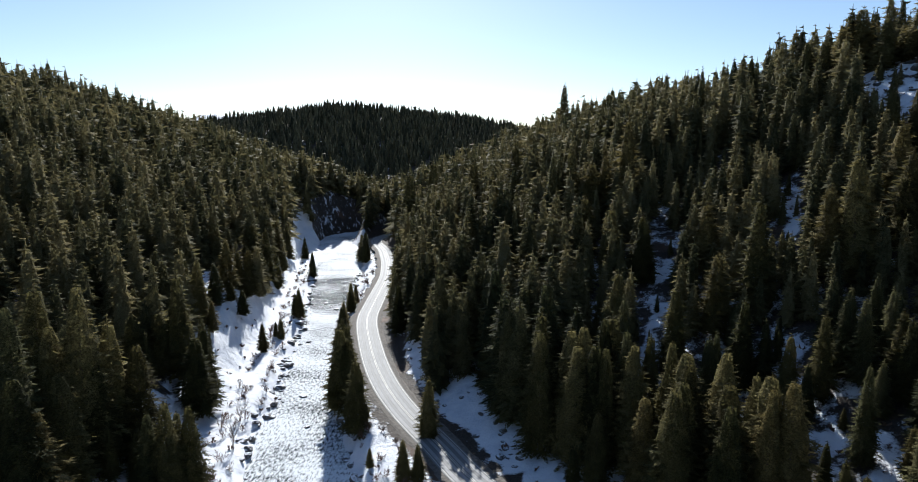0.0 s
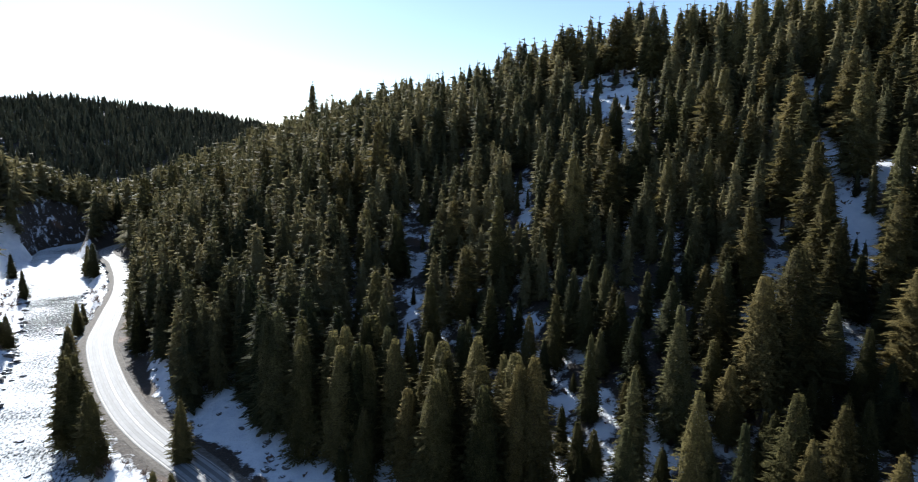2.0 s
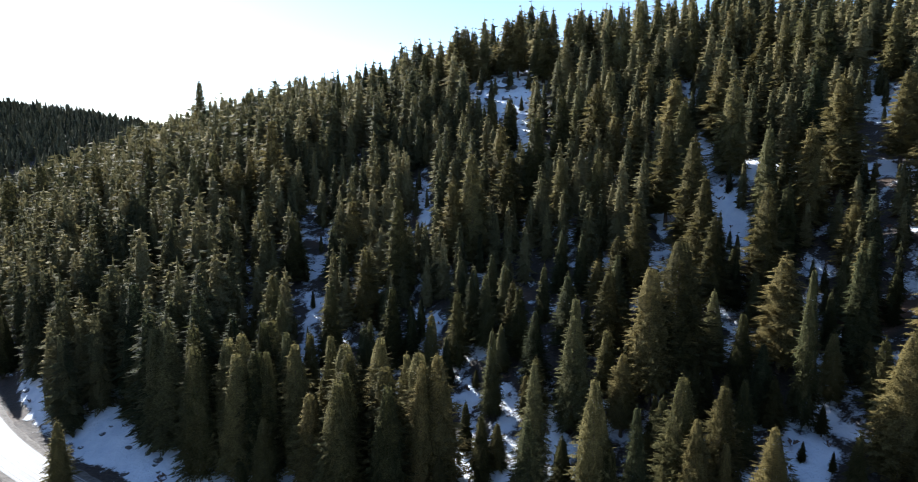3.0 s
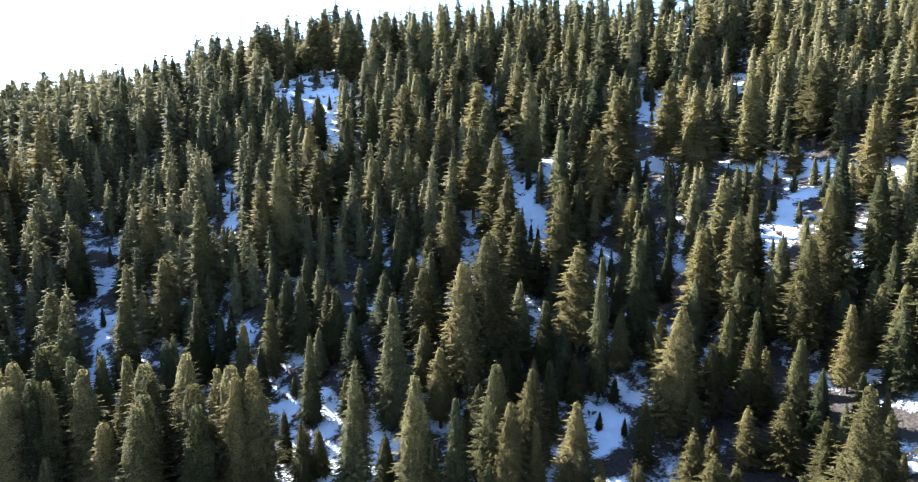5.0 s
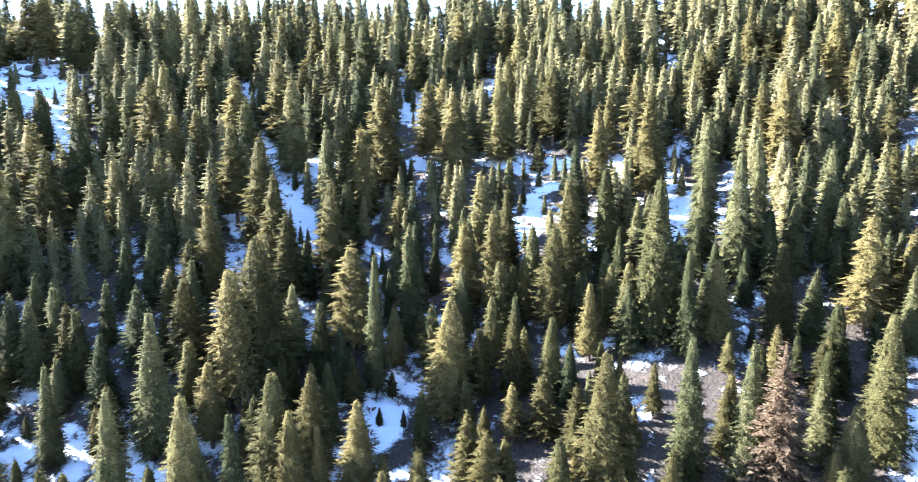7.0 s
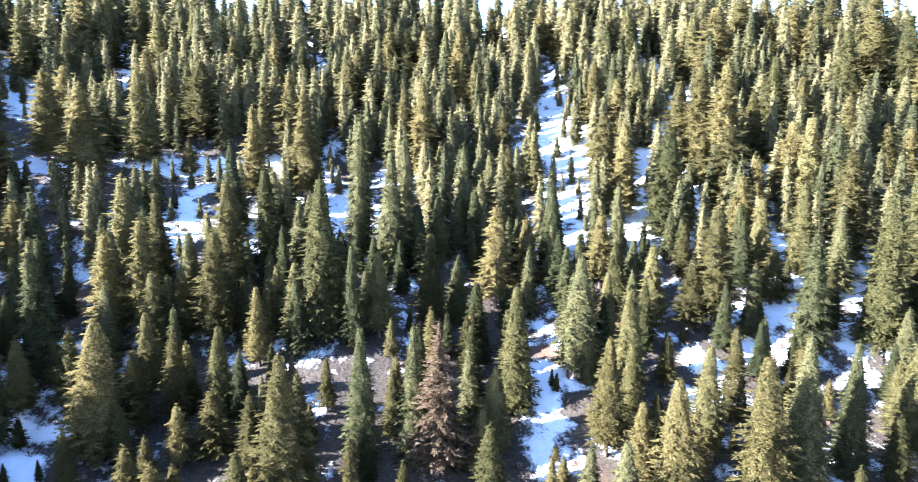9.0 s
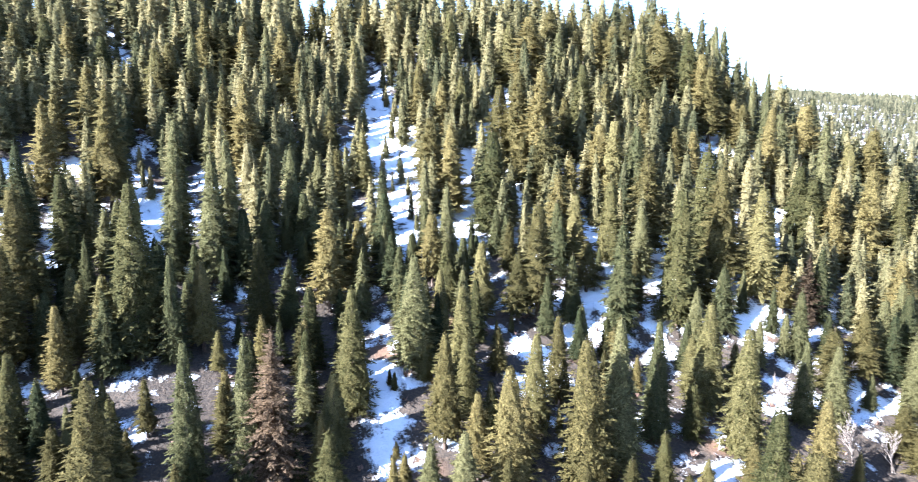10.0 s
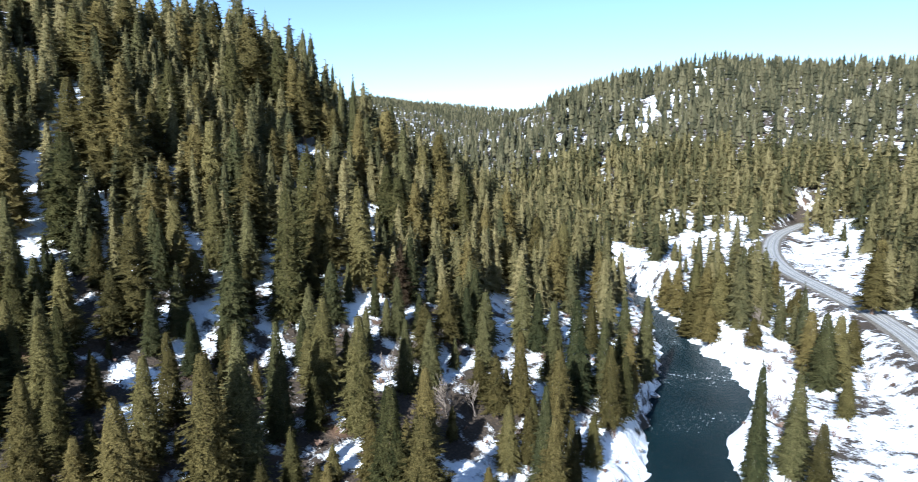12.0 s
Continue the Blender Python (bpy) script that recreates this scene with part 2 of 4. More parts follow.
# open strips of snow and rock between the trees: from x, y to x, y, half width
CLEARINGS_WEST = (
    (-60, 107, -65, 118, 3.9), (-56, 114, -60, 122, 3.5), (-60, 93, -62, 97, 3), (-66, 173, -75, 200, 3.7), (-73, 206, -79, 226, 4), (-61, 135, -62, 139, 2),
    (-64, 91, -66, 95, 2),
)
CLEARINGS_GULLY = (
    (137, 217, 149, 237, 4), (139, 206, 162, 241, 5.6), (124, 174, 163, 228, 3.9), (163, 211, 169, 219, 3.2), (36, 116, 49, 156, 2.2), (53, 163, 55, 171, 2.3),
    (80, 153, 97, 187, 1.7), (125, 171, 143, 197, 2.3), (149, 118, 165, 131, 4.3), (127, 95, 141, 106, 2.4), (118, 103, 127, 112, 2.1), (56, 91, 61, 100, 1.6),
    (60, 73, 66, 80, 1.9), (86, 47, 100, 56, 3.1), (190, 96, 218, 112, 2.9), (189, 158, 209, 176, 3.8), (193, 197, 220, 226, 2.3), (60, 112, 65, 121, 1.6),
    (122, 70, 135, 78, 1.9),
)
CLEARINGS_FACE = (
    (58, 84, 63, 90, 1.4), (128, 92, 136, 98, 2.1), (102, 92, 121, 109, 1.6), (213, 76, 267, 96, 1.4), (189, 92, 221, 107, 1.3), (141, 9, 169, 12, 2.2),
    (142, -1, 172, 0, 1), (82, 46, 104, 58, 1.9), (233, 21, 264, 25, 2.3), (136, 42, 145, 45, 1.9), (147, 40, 164, 45, 2.1), (171, -46, 231, -63, 4.5),
    (133, -41, 171, -53, 2.2), (130, -55, 164, -69, 2.2), (144, 11, 173, 12, 2), (84, -23, 103, -28, 2.4), (103, -26, 119, -31, 1.1), (101, -48, 111, -53, 1),
    (88, -46, 103, -54, 1.4),
)
CLEARINGS_SOUTH = (
    (78, -46, 98, -57, 1.2), (100, -67, 110, -72, 3.3), (108, -76, 125, -87, 1.4), (175, -85, 208, -101, 1.8), (152, -92, 165, -99, 1.9), (262, -41, 302, -47, 1.7),
    (219, -92, 225, -95, 2.6), (115, -4, 122, -5, 1.4), (95, 7, 102, 7, 1), (150, -144, 166, -160, 4.1), (66, -116, 75, -132, 2.1), (74, -86, 79, -93, 1.8),
    (66, -68, 76, -78, 1.3), (110, -127, 116, -135, 3.1), (98, -88, 101, -91, 1.3), (60, -106, 66, -116, 1.1), (107, -87, 117, -96, 1.6), (70, -99, 74, -106, 1.3),
    (38, -95, 43, -107, 2), (52, -105, 61, -121, 1.2), (66, -102, 70, -109, 1.1),
)
CLEARINGS_FAR = (
    (-59, 152, -79, 207, 6), (-52, 92, -63, 112, 6), (19, -277, 29, -397, 19), (192, -537, 269, -744, 2.6), (184, -561, 221, -671, 4.5), (184, -594, 229, -733, 3.2),
    (175, -625, 224, -793, 2.6), (185, -760, 218, -892, 5.9), (242, -513, 279, -593, 2.0), (179, -461, 203, -524, 2.0), (68, -262, 90, -341, 6),
)
CLEARINGS = CLEARINGS_WEST + CLEARINGS_GULLY + CLEARINGS_FACE + CLEARINGS_SOUTH + CLEARINGS_FAR
# an old level track across the slope
TRACK = np.array(((149, 116), (156, 101), (167, 84), (170, 71), (171, 57), (173, 45), (173, 33), (172, 27)), float)


def resample(points, step):
    """A smooth curve (Catmull-Rom) through the rows of points, cut into even steps."""
    pts = np.asarray(points, float)
    ext = np.vstack((2 * pts[0] - pts[1], pts, 2 * pts[-1] - pts[-2]))
    rows = []
    for i in range(1, len(ext) - 2):
        p0, p1, p2, p3 = ext[i - 1:i + 3]
        count = max(2, int(np.linalg.norm((p2 - p1)[:2]) / step))
        t = np.arange(count)[:, None] / count
        rows.append(0.5 * (2 * p1 + (p2 - p0) * t + (2 * p0 - 5 * p1 + 4 * p2 - p3) * t ** 2 + (3 * p1 - p0 - 3 * p2 + p3) * t ** 3))
    rows.append(pts[-1:])
    return np.vstack(rows)


def to_line(x, y, line):
    """The distance of each place to a polyline, and the value of its further columns at the nearest point; the distance is signed, + to the line's left."""
    best = np.full(x.shape, 1e18)
    value = np.zeros(x.shape + (line.shape[1] - 2,))
    side = np.ones(x.shape)
    for a, b in zip(line[:-1], line[1:]):
        d = b[:2] - a[:2]
        t = np.clip(((x - a[0]) * d[0] + (y - a[1]) * d[1]) / (d @ d), 0, 1)
        ex, ey = x - a[0] - t * d[0], y - a[1] - t * d[1]
        dist = ex * ex + ey * ey
        near = dist < best
        best = np.where(near, dist, best)
        value[near] = (a[2:] + t[near][:, None] * (b[2:] - a[2:]))
        side = np.where(near, np.sign(d[0] * ey - d[1] * ex), side)
    return np.sqrt(best), value, side


WAVES = [(math.cos(a), math.sin(a), p) for a, p in ((random.uniform(0, 6.28), random.uniform(0, 6.28)) for _ in range(24))]


def rolling(x, y, size, first=0):
    """A gentle field of hills and hollows, about -1 to 1, of that size in metres."""
    total = 0
    for k, (c, s, p) in enumerate(WAVES[first:first + 8]):
        f = 6.28 / size * (0.6 + 0.17 * k)
        total = total + np.sin((x * c + y * s) * f + p + 1.3 * np.sin((x * s - y * c) * f * 0.6 + 2 * p))
    return total / 3.2


RIVER_FINE = resample(np.column_stack((RIVER, RIVER_HALF)), 14)
ROAD_FINE = resample(np.column_stack((ROAD_LINE, ROAD_Z)), 9)


def hills(x, y, floor):
    """The valley floor with the ridges blended over it."""
    layers = [floor]
    for slope, line in RIDGES:
        flank = np.full(x.shape, -1e9)
        for a, b in zip(line[:-1], line[1:]):
            d, crest, _ = to_line(x, y, np.array((a, b), float))
            flank = np.maximum(flank, crest[..., 0] - slope * (np.sqrt(d * d + 400) - 20))
        layers.append(flank)
    soft = 5.0
    top = np.max(layers, axis=0)
    z = top + soft * np.log(sum(np.exp((h - top) / soft) for h in layers))
    for x1, y1, x2, y2, depth, width in RAVINES:
        d, _, _ = to_line(x, y, np.array(((x1, y1), (x2, y2)), float))
        z = z - depth * np.exp(-(d / width) ** 2) * np.clip((z - 8) / 30, 0, 1)
    return z


def land(x, y):
    """The height of the ground, its rise over the valley floor, and the distances from the river's edge and the road."""
    x, y = np.asarray(x, float), np.asarray(y, float)
    dist_river, half, _ = to_line(x, y, RIVER_FINE)
    half = half[..., 0] + 1.1 * rolling(x, y, 14, 3)
    floor = 1.6 + 0.035 * np.clip(dist_river - half, 0, 400) + 0.5 * rolling(x, y, 18, 5)
    z = hills(x, y, floor)
    rise = z - floor
    hill = np.clip(rise / 25, 0, 1)
    z = z + hill * (2.0 * rolling(x, y, 75) + 0.8 * rolling(x, y, 27, 4))
    dist_road, road_z, _ = to_line(x, y, ROAD_FINE)
    on = np.clip((dist_road - 6.0) / 9.0, 0, 1)
    on = on * on * (3 - 2 * on)
    z = road_z[..., 0] * (1 - on) + z * on
    west = np.clip((-30 - x) / 6, 0, 1) * np.clip((y - 60) / 20, 0, 1) * np.clip((420 - y) / 30, 0, 1)
    terrace = west * np.clip((19 - (dist_river - half)) / 7, 0, 1)
    z = z * (1 - terrace) + np.minimum(z, 2.3 + 0.4 * rolling(x, y, 18, 5)) * terrace
    bed = np.clip((dist_river - half + 2.0) / 5.0, 0, 1)
    z = np.where(dist_river < half + 3.0, np.minimum(z, -1.4 + (z + 1.4) * bed), z)
    return z, rise, dist_river - half, dist_road


def openness(x, y):
    """How far each place lies inside an open strip, in metres; below zero it is outside."""
    best = np.full(np.shape(x), -1e9)
    for x1, y1, x2, y2, half in CLEARINGS:
        d, _, _ = to_line(x, y, np.array(((x1, y1), (x2, y2)), float))
        best = np.maximum(best, half - d)
    return best + 1.3 * rolling(x, y, 13, 6)


def mesh_object(name, verts, faces, mat, parent=None, smooth=False):
    mesh = bpy.data.meshes.new(name)
    mesh.from_pydata(verts, [], faces)
    mesh.materials.append(mat)
    if smooth:
        mesh.polygons.foreach_set("use_smooth", [True] * len(mesh.polygons))
    mesh.update()
    ob = new(name, mesh)
    if parent is not None:
        ob.parent = parent
    return ob


def grid_mesh(verts, rows, cols):
    """vertices and quads of a sheet, row by row"""
    i = np.arange(rows - 1)[:, None] * cols + np.arange(cols - 1)[None, :]
    i = i.ravel()
    return verts.tolist(), np.column_stack((i, i + 1, i + cols + 1, i + cols)).tolist()


def build_ground():
    n = 370
    u = np.linspace(-1, 1, n)
    gx, gy = np.meshgrid(70 * np.sinh(u * math.asinh(4700 / 70)), 160 * np.sinh(u * math.asinh(4700 / 160)))
    z, rise, from_river, from_road = land(gx, gy)
    ground = mesh_object("ground", *grid_mesh(np.column_stack((gx.ravel(), gy.ravel(), z.ravel())), n, n), GROUND, smooth=True)
    forested = np.clip((rise - 3.0) / 5, 0, 1)
    under_trees = np.where(gy > 480, 0.36, np.where(gy < -320, 0.44, np.where(gx > 40, 0.42, 0.40)))
    sunny = np.clip((np.degrees(np.arctan2(gx, gy)) - 80) / 40, 0, 1) * (np.hypot(gx, gy) < 450) * (gx > 0)
    cover = 1.0 - forested * (1 - under_trees - 0.13 * sunny * np.clip((np.hypot(gx, gy) - 110) / 50, -0.5, 1))
    bearing = np.degrees(np.arctan2(gx, gy))
    # deep shade on the near slope, put into the cover as extra dark soil
    shade_as_soil = np.clip((bearing - 70) / 15, 0, 1) * np.clip((150 - bearing) / 15, 0, 1) * np.clip((128 - np.hypot(gx, gy)) / 15, 0, 1)
    cover = cover - 0.06 * shade_as_soil * forested
    strip = np.clip(openness(gx, gy) / 1.2 + 0.7, 0, 1)
    cover = np.maximum(cover, 0.67 * strip * forested)
    track, _, _ = to_line(gx, gy, TRACK)
    cover = np.maximum(cover, np.clip(2.6 - track, 0, 1))
    cover = np.maximum(cover, np.clip(1.4 - from_river / 12, 0, 1) * (1 - 0.8 * np.clip(rise / 6, 0, 1)))
    trail = (gx < -30) & (gy > 60) & (gy < 400)
    cover = np.where(trail, np.maximum(cover, 1.15 - np.clip((from_river - 14.5) / 4, 0, 1)), cover)
    _, _, side = to_line(gx, gy, ROAD_FINE)
    cutting = (side > 0) & (gy > 80) & (gy < 175) & (from_road < 16)
    cover = np.where(cutting, np.maximum(cover, 0.78), cover)
    cover = np.where(np.hypot(gx - 150, gy - 226) < 26 + 5 * rolling(gx, gy, 13, 6), np.maximum(cover, 0.62), cover)
    back_flat = (gy < -80) & (gy > -420) & (forested < 1) & (from_river > 5)
    cover = np.where(back_flat, np.minimum(cover, 0.57), cover)
    cover = cover - np.where(gy < 0, 0.13, 0.68) * np.clip((9.5 - from_road) / 3.0, 0, 1)
    cover = np.where(np.hypot(gx, gy) > 2600, 0.62, cover)
    attr = ground.data.attributes.new("snow_cover", "FLOAT", "POINT")
    attr.data.foreach_set("value", np.clip(cover, 0, 1.15).ravel())
    return tagged(ground, "snow-covered valley floor and steep forest slopes with bare soil", "ground", kind="structure")


def ribbon(line, offsets, lift):
    """A strip along a line: at each offset to its side, at its height plus lift."""
    tangent = np.gradient(line[:, :2], axis=0)
    tangent /= np.linalg.norm(tangent, axis=1)[:, None]
    normal = np.column_stack((-tangent[:, 1], tangent[:, 0]))
    return np.stack([np.column_stack((line[:, :2] + normal * o, line[:, 2] + l)) for o, l in zip(offsets, lift)], axis=1).reshape(-1, 3)


def build_river():
    line = resample(np.column_stack((RIVER, np.zeros(len(RIVER)))), 6)
    offsets = np.linspace(-24, 24, 13)
    verts = ribbon(line, offsets, [0.0] * 13)
    river = mesh_object("river", *grid_mesh(verts, len(line), 13), WATER, smooth=True)
    # the high values up front whiten the water for sun glitter as well as rapids
    rough = np.interp(verts[:, 1], (-200, 0, 100, 130, 225, 245, 285, 310, 480), (0.36, 0.36, 1.12, 1.15, 1.15, 0.85, 0.85, 1.25, 1.25))
    attr = river.data.attributes.new("rapids", "FLOAT", "POINT")
    attr.data.foreach_set("value", rough)
    return tagged(river, "fast shallow mountain river with foaming rapids", "river", kind="structure")


def build_road():
    line = resample(np.column_stack((ROAD_LINE, ROAD_Z)), 4)
    offsets = (-3.5, -3.4, -1.7, 0, 1.7, 3.4, 3.5)
    verts = ribbon(line, offsets, (-0.6, 0.16, 0.2, 0.24, 0.2, 0.16, -0.6))
    road = mesh_object("road", *grid_mesh(verts, len(line), 7), ROAD, smooth=False)
    return tagged(road, "worn grey two-lane asphalt road along the river", "road", kind="structure")


build_ground()
build_river()
build_road()

# ---------------------------------------------------------------- trees
# trees that stand out, place by place: x, y, height, reach of the lower branches
STANDING = {
    "left_slope": ((-58, 80.2, 22.3, 5.3), (-62.5, 86.8, 29.2, 4.1), (-56.8, 82.3, 17.7, 3.8), (-67, 98.3, 28.8, 5), (-63.8, 96.9, 22.8, 4.4), (-58.1, 89.8, 19.4, 4.1), (-60.2, 98, 30.2, 4.9), (-58, 98.2, 17.8, 3.8), (-84.3, 145.3, 17.1, 4), (-54.8, 95.4, 9.2, 1.7), (-58.5, 103.6, 24, 4), (-52.3, 99, 9.3, 2.3), (-54.6, 104.6, 21.9, 4.6), (-67.9, 130.4, 13.9, 3.6), (-48.6, 95.3, 17.4, 3.1), (-65.9, 130.3, 10.1, 2.9), (-64.9, 135.2, 14.6, 3.6), (-45.4, 94.7, 19.3, 3.7), (-45.7, 99, 15.4, 2.7), (-61.5, 136.8, 24.6, 4.3), (-42.9, 96.9, 17.1, 3.2), (-74.7, 171.4, 18.9, 3.4), (-55.7, 130.6, 18.5, 4.2), (-70, 169.1, 18.5, 3.5), (-56.3, 136.9, 18.9, 3.6)),
    "spur_foot": ((-65.6, 166.5, 8.9, 2.1), (-70.5, 181.8, 12.9, 2.9), (-71.8, 195.2, 17.5, 3.4), (-68.5, 189, 6.4, 2.1), (-71, 204, 13.5, 2.8), (-65.4, 190.1, 7.9, 2.3), (-69.5, 205.6, 9.4, 2.6), (-69.8, 210.7, 17.8, 3.1), (-74.2, 229.3, 17.9, 3.3), (-72.2, 227.8, 18.5, 3.1), (-71, 230.3, 14.8, 2.8), (-73.5, 243.1, 21.3, 3.5), (-79.4, 275.8, 21.2, 3.4), (-73.2, 254.7, 14.9, 2.7), (-78.3, 280.3, 16.2, 3.2), (-83.7, 310.9, 17.8, 3.2), (-17.9, 186.1, 16, 3.1), (-18.5, 214.2, 20, 4.1), (-25.8, 339, 33.8, 6.5), (-9.9, 182.7, 17.2, 3.5), (-6.1, 119.8, 12.6, 2.3), (-13.4, 337.7, 33.6, 6.5)),
    "spur": ((-7.1, 228.9, 25.1, 4.4), (-4, 182, 15.5, 3.5), (-0.6, 172, 13.1, 3.3), (2.9, 202, 22.2, 3.9), (5.9, 250.9, 29.6, 5.2), (5.9, 136.9, 10.7, 2.3), (10.8, 213.7, 25.4, 4.1), (9.5, 154.7, 10.5, 2.6), (14.5, 184.4, 18.9, 4.4), (11.6, 143.5, 9.8, 2.4), (20.8, 241.1, 32.6, 5.7), (21.2, 200.9, 20.3, 4.2), (22.4, 167.5, 17.1, 3.6), (30.8, 212.8, 27.2, 3.5), (25.6, 157.9, 17.6, 3.4), (19.2, 118.5, 11, 2.1)),
    "spur_top": ((22.1, 134.2, 14.4, 2.9), (36.9, 214.9, 25.5, 5.2), (25.9, 138.6, 14.9, 3.4), (17.4, 92.4, 11.5, 2.1), (36, 183.5, 20.4, 3.9), (41.7, 204.8, 22.8, 4.9), (24.8, 116.4, 14.4, 2.6), (29.8, 136.8, 11, 2.1), (83.8, 380.4, 24, 3.6), (22.4, 99.5, 13.3, 2.5), (46.3, 204.8, 22.7, 4.4), (98.9, 423.6, 27.7, 4.4), (40.4, 169.3, 18.9, 3.6), (34.1, 135.8, 19.9, 3.9), (51.9, 201.4, 31.8, 5.2), (101.5, 384.8, 25.2, 5.4), (33.5, 126.7, 19, 2.8), (47.3, 164.3, 18.4, 3.9), (110.3, 374.1, 24.2, 4.4), (36, 116.6, 15.9, 2.4), (126.4, 402.6, 27, 4.2), (43.2, 125.8, 19.2, 3.2), (124.7, 362.7, 26, 3.9), (37.3, 107.7, 9.6, 2.3), (92, 251.2, 30, 2.7)),
    "gully": ((39.1, 103.9, 9, 1.7), (60.7, 156.7, 20.1, 4.6), (53.3, 130.5, 19.4, 3.9), (109.9, 266.2, 26, 3.3), (76.3, 182.7, 12.5, 2.9), (37.4, 89.5, 8.5, 2), (41.4, 97.6, 17.3, 2.6), (110.5, 250.2, 24, 3.1), (52.7, 115.5, 18.3, 2.9), (63.4, 134.8, 25.4, 4.1), (133.5, 277.6, 22.4, 3.8), (44.7, 92.8, 17.8, 2.9), (126.5, 241.9, 24.9, 4.5), (57.2, 107.8, 12.8, 2.3), (131.3, 238.2, 22.3, 4.5), (137.9, 239.1, 23.9, 5.3), (77.2, 133.2, 22.4, 4.3), (61.7, 105.3, 15.9, 2.4), (151, 249.9, 25.6, 6.2), (82.2, 132.6, 27.8, 5.1), (151.6, 236.6, 19.4, 4.7), (50.8, 79.1, 10.7, 2.1), (119, 180.3, 17.4, 3.5), (59.2, 89.1, 15.6, 2.1), (158.3, 237, 13.1, 3.9)),
    "gully_edge": ((53.4, 78.6, 7.8, 1.7), (102.5, 150.4, 23, 5.1), (158.7, 229.4, 24.8, 5.4), (122.6, 175.4, 18.9, 3.5), (91.8, 131.1, 24.3, 4.4), (71.4, 100.1, 13.1, 2.4), (160.9, 224.2, 27.6, 4.7), (48.8, 64.6, 18.6, 3.3), (106.6, 140, 28.5, 4.8), (56.5, 73.8, 19.2, 2.8), (68.2, 88.8, 13.8, 2.9), (165.6, 213.2, 30.4, 5.8), (173.1, 216.3, 28.8, 4.1), (124.6, 151.3, 24.3, 4.9), (103.2, 124.9, 19, 3.1), (180.4, 215.4, 27, 4.7), (56.1, 66.5, 11.4, 2.2), (77.7, 91.4, 14.8, 3.3), (176, 203.4, 27.9, 5.2), (136.9, 157.9, 20.9, 3.8), (67.1, 76.8, 22.9, 3.4), (182.4, 204.5, 26.6, 4.1), (132.1, 144.8, 26.3, 5), (110.9, 120.8, 19.3, 3.4), (89.1, 96.1, 11, 2.5)),
    "knoll": ((57.3, 61.4, 22.2, 3.4), (179, 189.9, 31.4, 4.4), (143.3, 150.7, 24.3, 4.4), (128.3, 133.2, 19.8, 3.9), (80.5, 83.5, 18.2, 3.9), (180, 184.8, 33.3, 5), (58.1, 59.3, 13.3, 2.5), (94, 95.5, 13.4, 3.1), (72.6, 71.6, 14.3, 2.9), (132.2, 129.5, 21.7, 3.9), (189, 184.3, 34.1, 5.2), (97.3, 93.6, 20.2, 3.8), (164.3, 155.2, 20.4, 4.1), (61.3, 57.5, 18.5, 2.5), (199.3, 185.1, 32.5, 5.1), (175.4, 160.8, 23.8, 4.4), (79.9, 72.7, 24.8, 4.7), (207.4, 185.1, 30.9, 5.2), (124.2, 110.1, 26.5, 4.7), (145.1, 127.3, 25.3, 4.9), (142.4, 121.2, 21.7, 5.1), (85.5, 72.4, 27.1, 6.1), (201.7, 170.4, 31.6, 4.9), (114.7, 95.1, 29.4, 4.9), (67.8, 56.1, 20.6, 3.9)),
    "knoll_foot": ((203.9, 163, 28.6, 4.8), (106.3, 84.9, 24.3, 3.8), (66.8, 52.5, 16.9, 3), (166.2, 128.4, 27.7, 5.8), (103.1, 79.2, 20.2, 3.9), (201.2, 153.4, 27.8, 4.7), (147.3, 110.3, 27.1, 5.2), (75, 55, 16.3, 3.4), (206.2, 150, 25.5, 4.7), (173.6, 125.2, 23, 4.9), (92.6, 64.7, 14.4, 2.7), (200.9, 138.5, 26.6, 5.2), (137.2, 91.7, 26.3, 3.9), (113.9, 76.1, 25.1, 5.1), (175.3, 115.7, 23.6, 5.4), (198, 130.2, 27.8, 5), (129.1, 82.2, 17.9, 3.6), (148.9, 93.9, 20.4, 4), (101.5, 64, 21.3, 5.1), (73.8, 46.1, 15.7, 3.5), (195.9, 122.4, 31.8, 5.6), (162.7, 98.1, 25.4, 4.3), (139.7, 83.9, 26, 4.4), (194.9, 114.5, 31, 6.3), (94.3, 54.7, 25.6, 2.3)),
    "west_face": ((152, 84.6, 30.8, 6.5), (101.2, 54.7, 12.2, 2.3), (143.1, 75.8, 8.6, 1.8), (132.6, 70.1, 16.2, 3.4), (124.9, 63.3, 13.8, 2.6), (108, 54.7, 22.7, 3.4), (74.4, 36.8, 10.7, 2.2), (213.6, 104.9, 23.8, 4.4), (106.9, 52.3, 7.9, 2), (169.2, 79.7, 24.5, 4.4), (123.5, 57, 9.8, 1.7), (225.4, 103.4, 24.9, 4.6), (191.1, 84.7, 17.1, 3.8), (203.4, 89, 19.9, 3.6), (92.6, 40.3, 20.9, 4.6), (158.6, 66.6, 25.5, 5.5), (225.5, 93.1, 27.1, 5.7), (115.7, 47.2, 20.6, 3.5), (97.3, 36.8, 13.1, 2.5), (227.3, 85.9, 24.7, 4.5), (135.7, 51, 19.4, 4.1), (78, 28.5, 11.8, 3), (116, 40.8, 22.2, 3.5), (172.2, 58.9, 24.6, 5), (229.5, 76.8, 24.6, 4.5)),
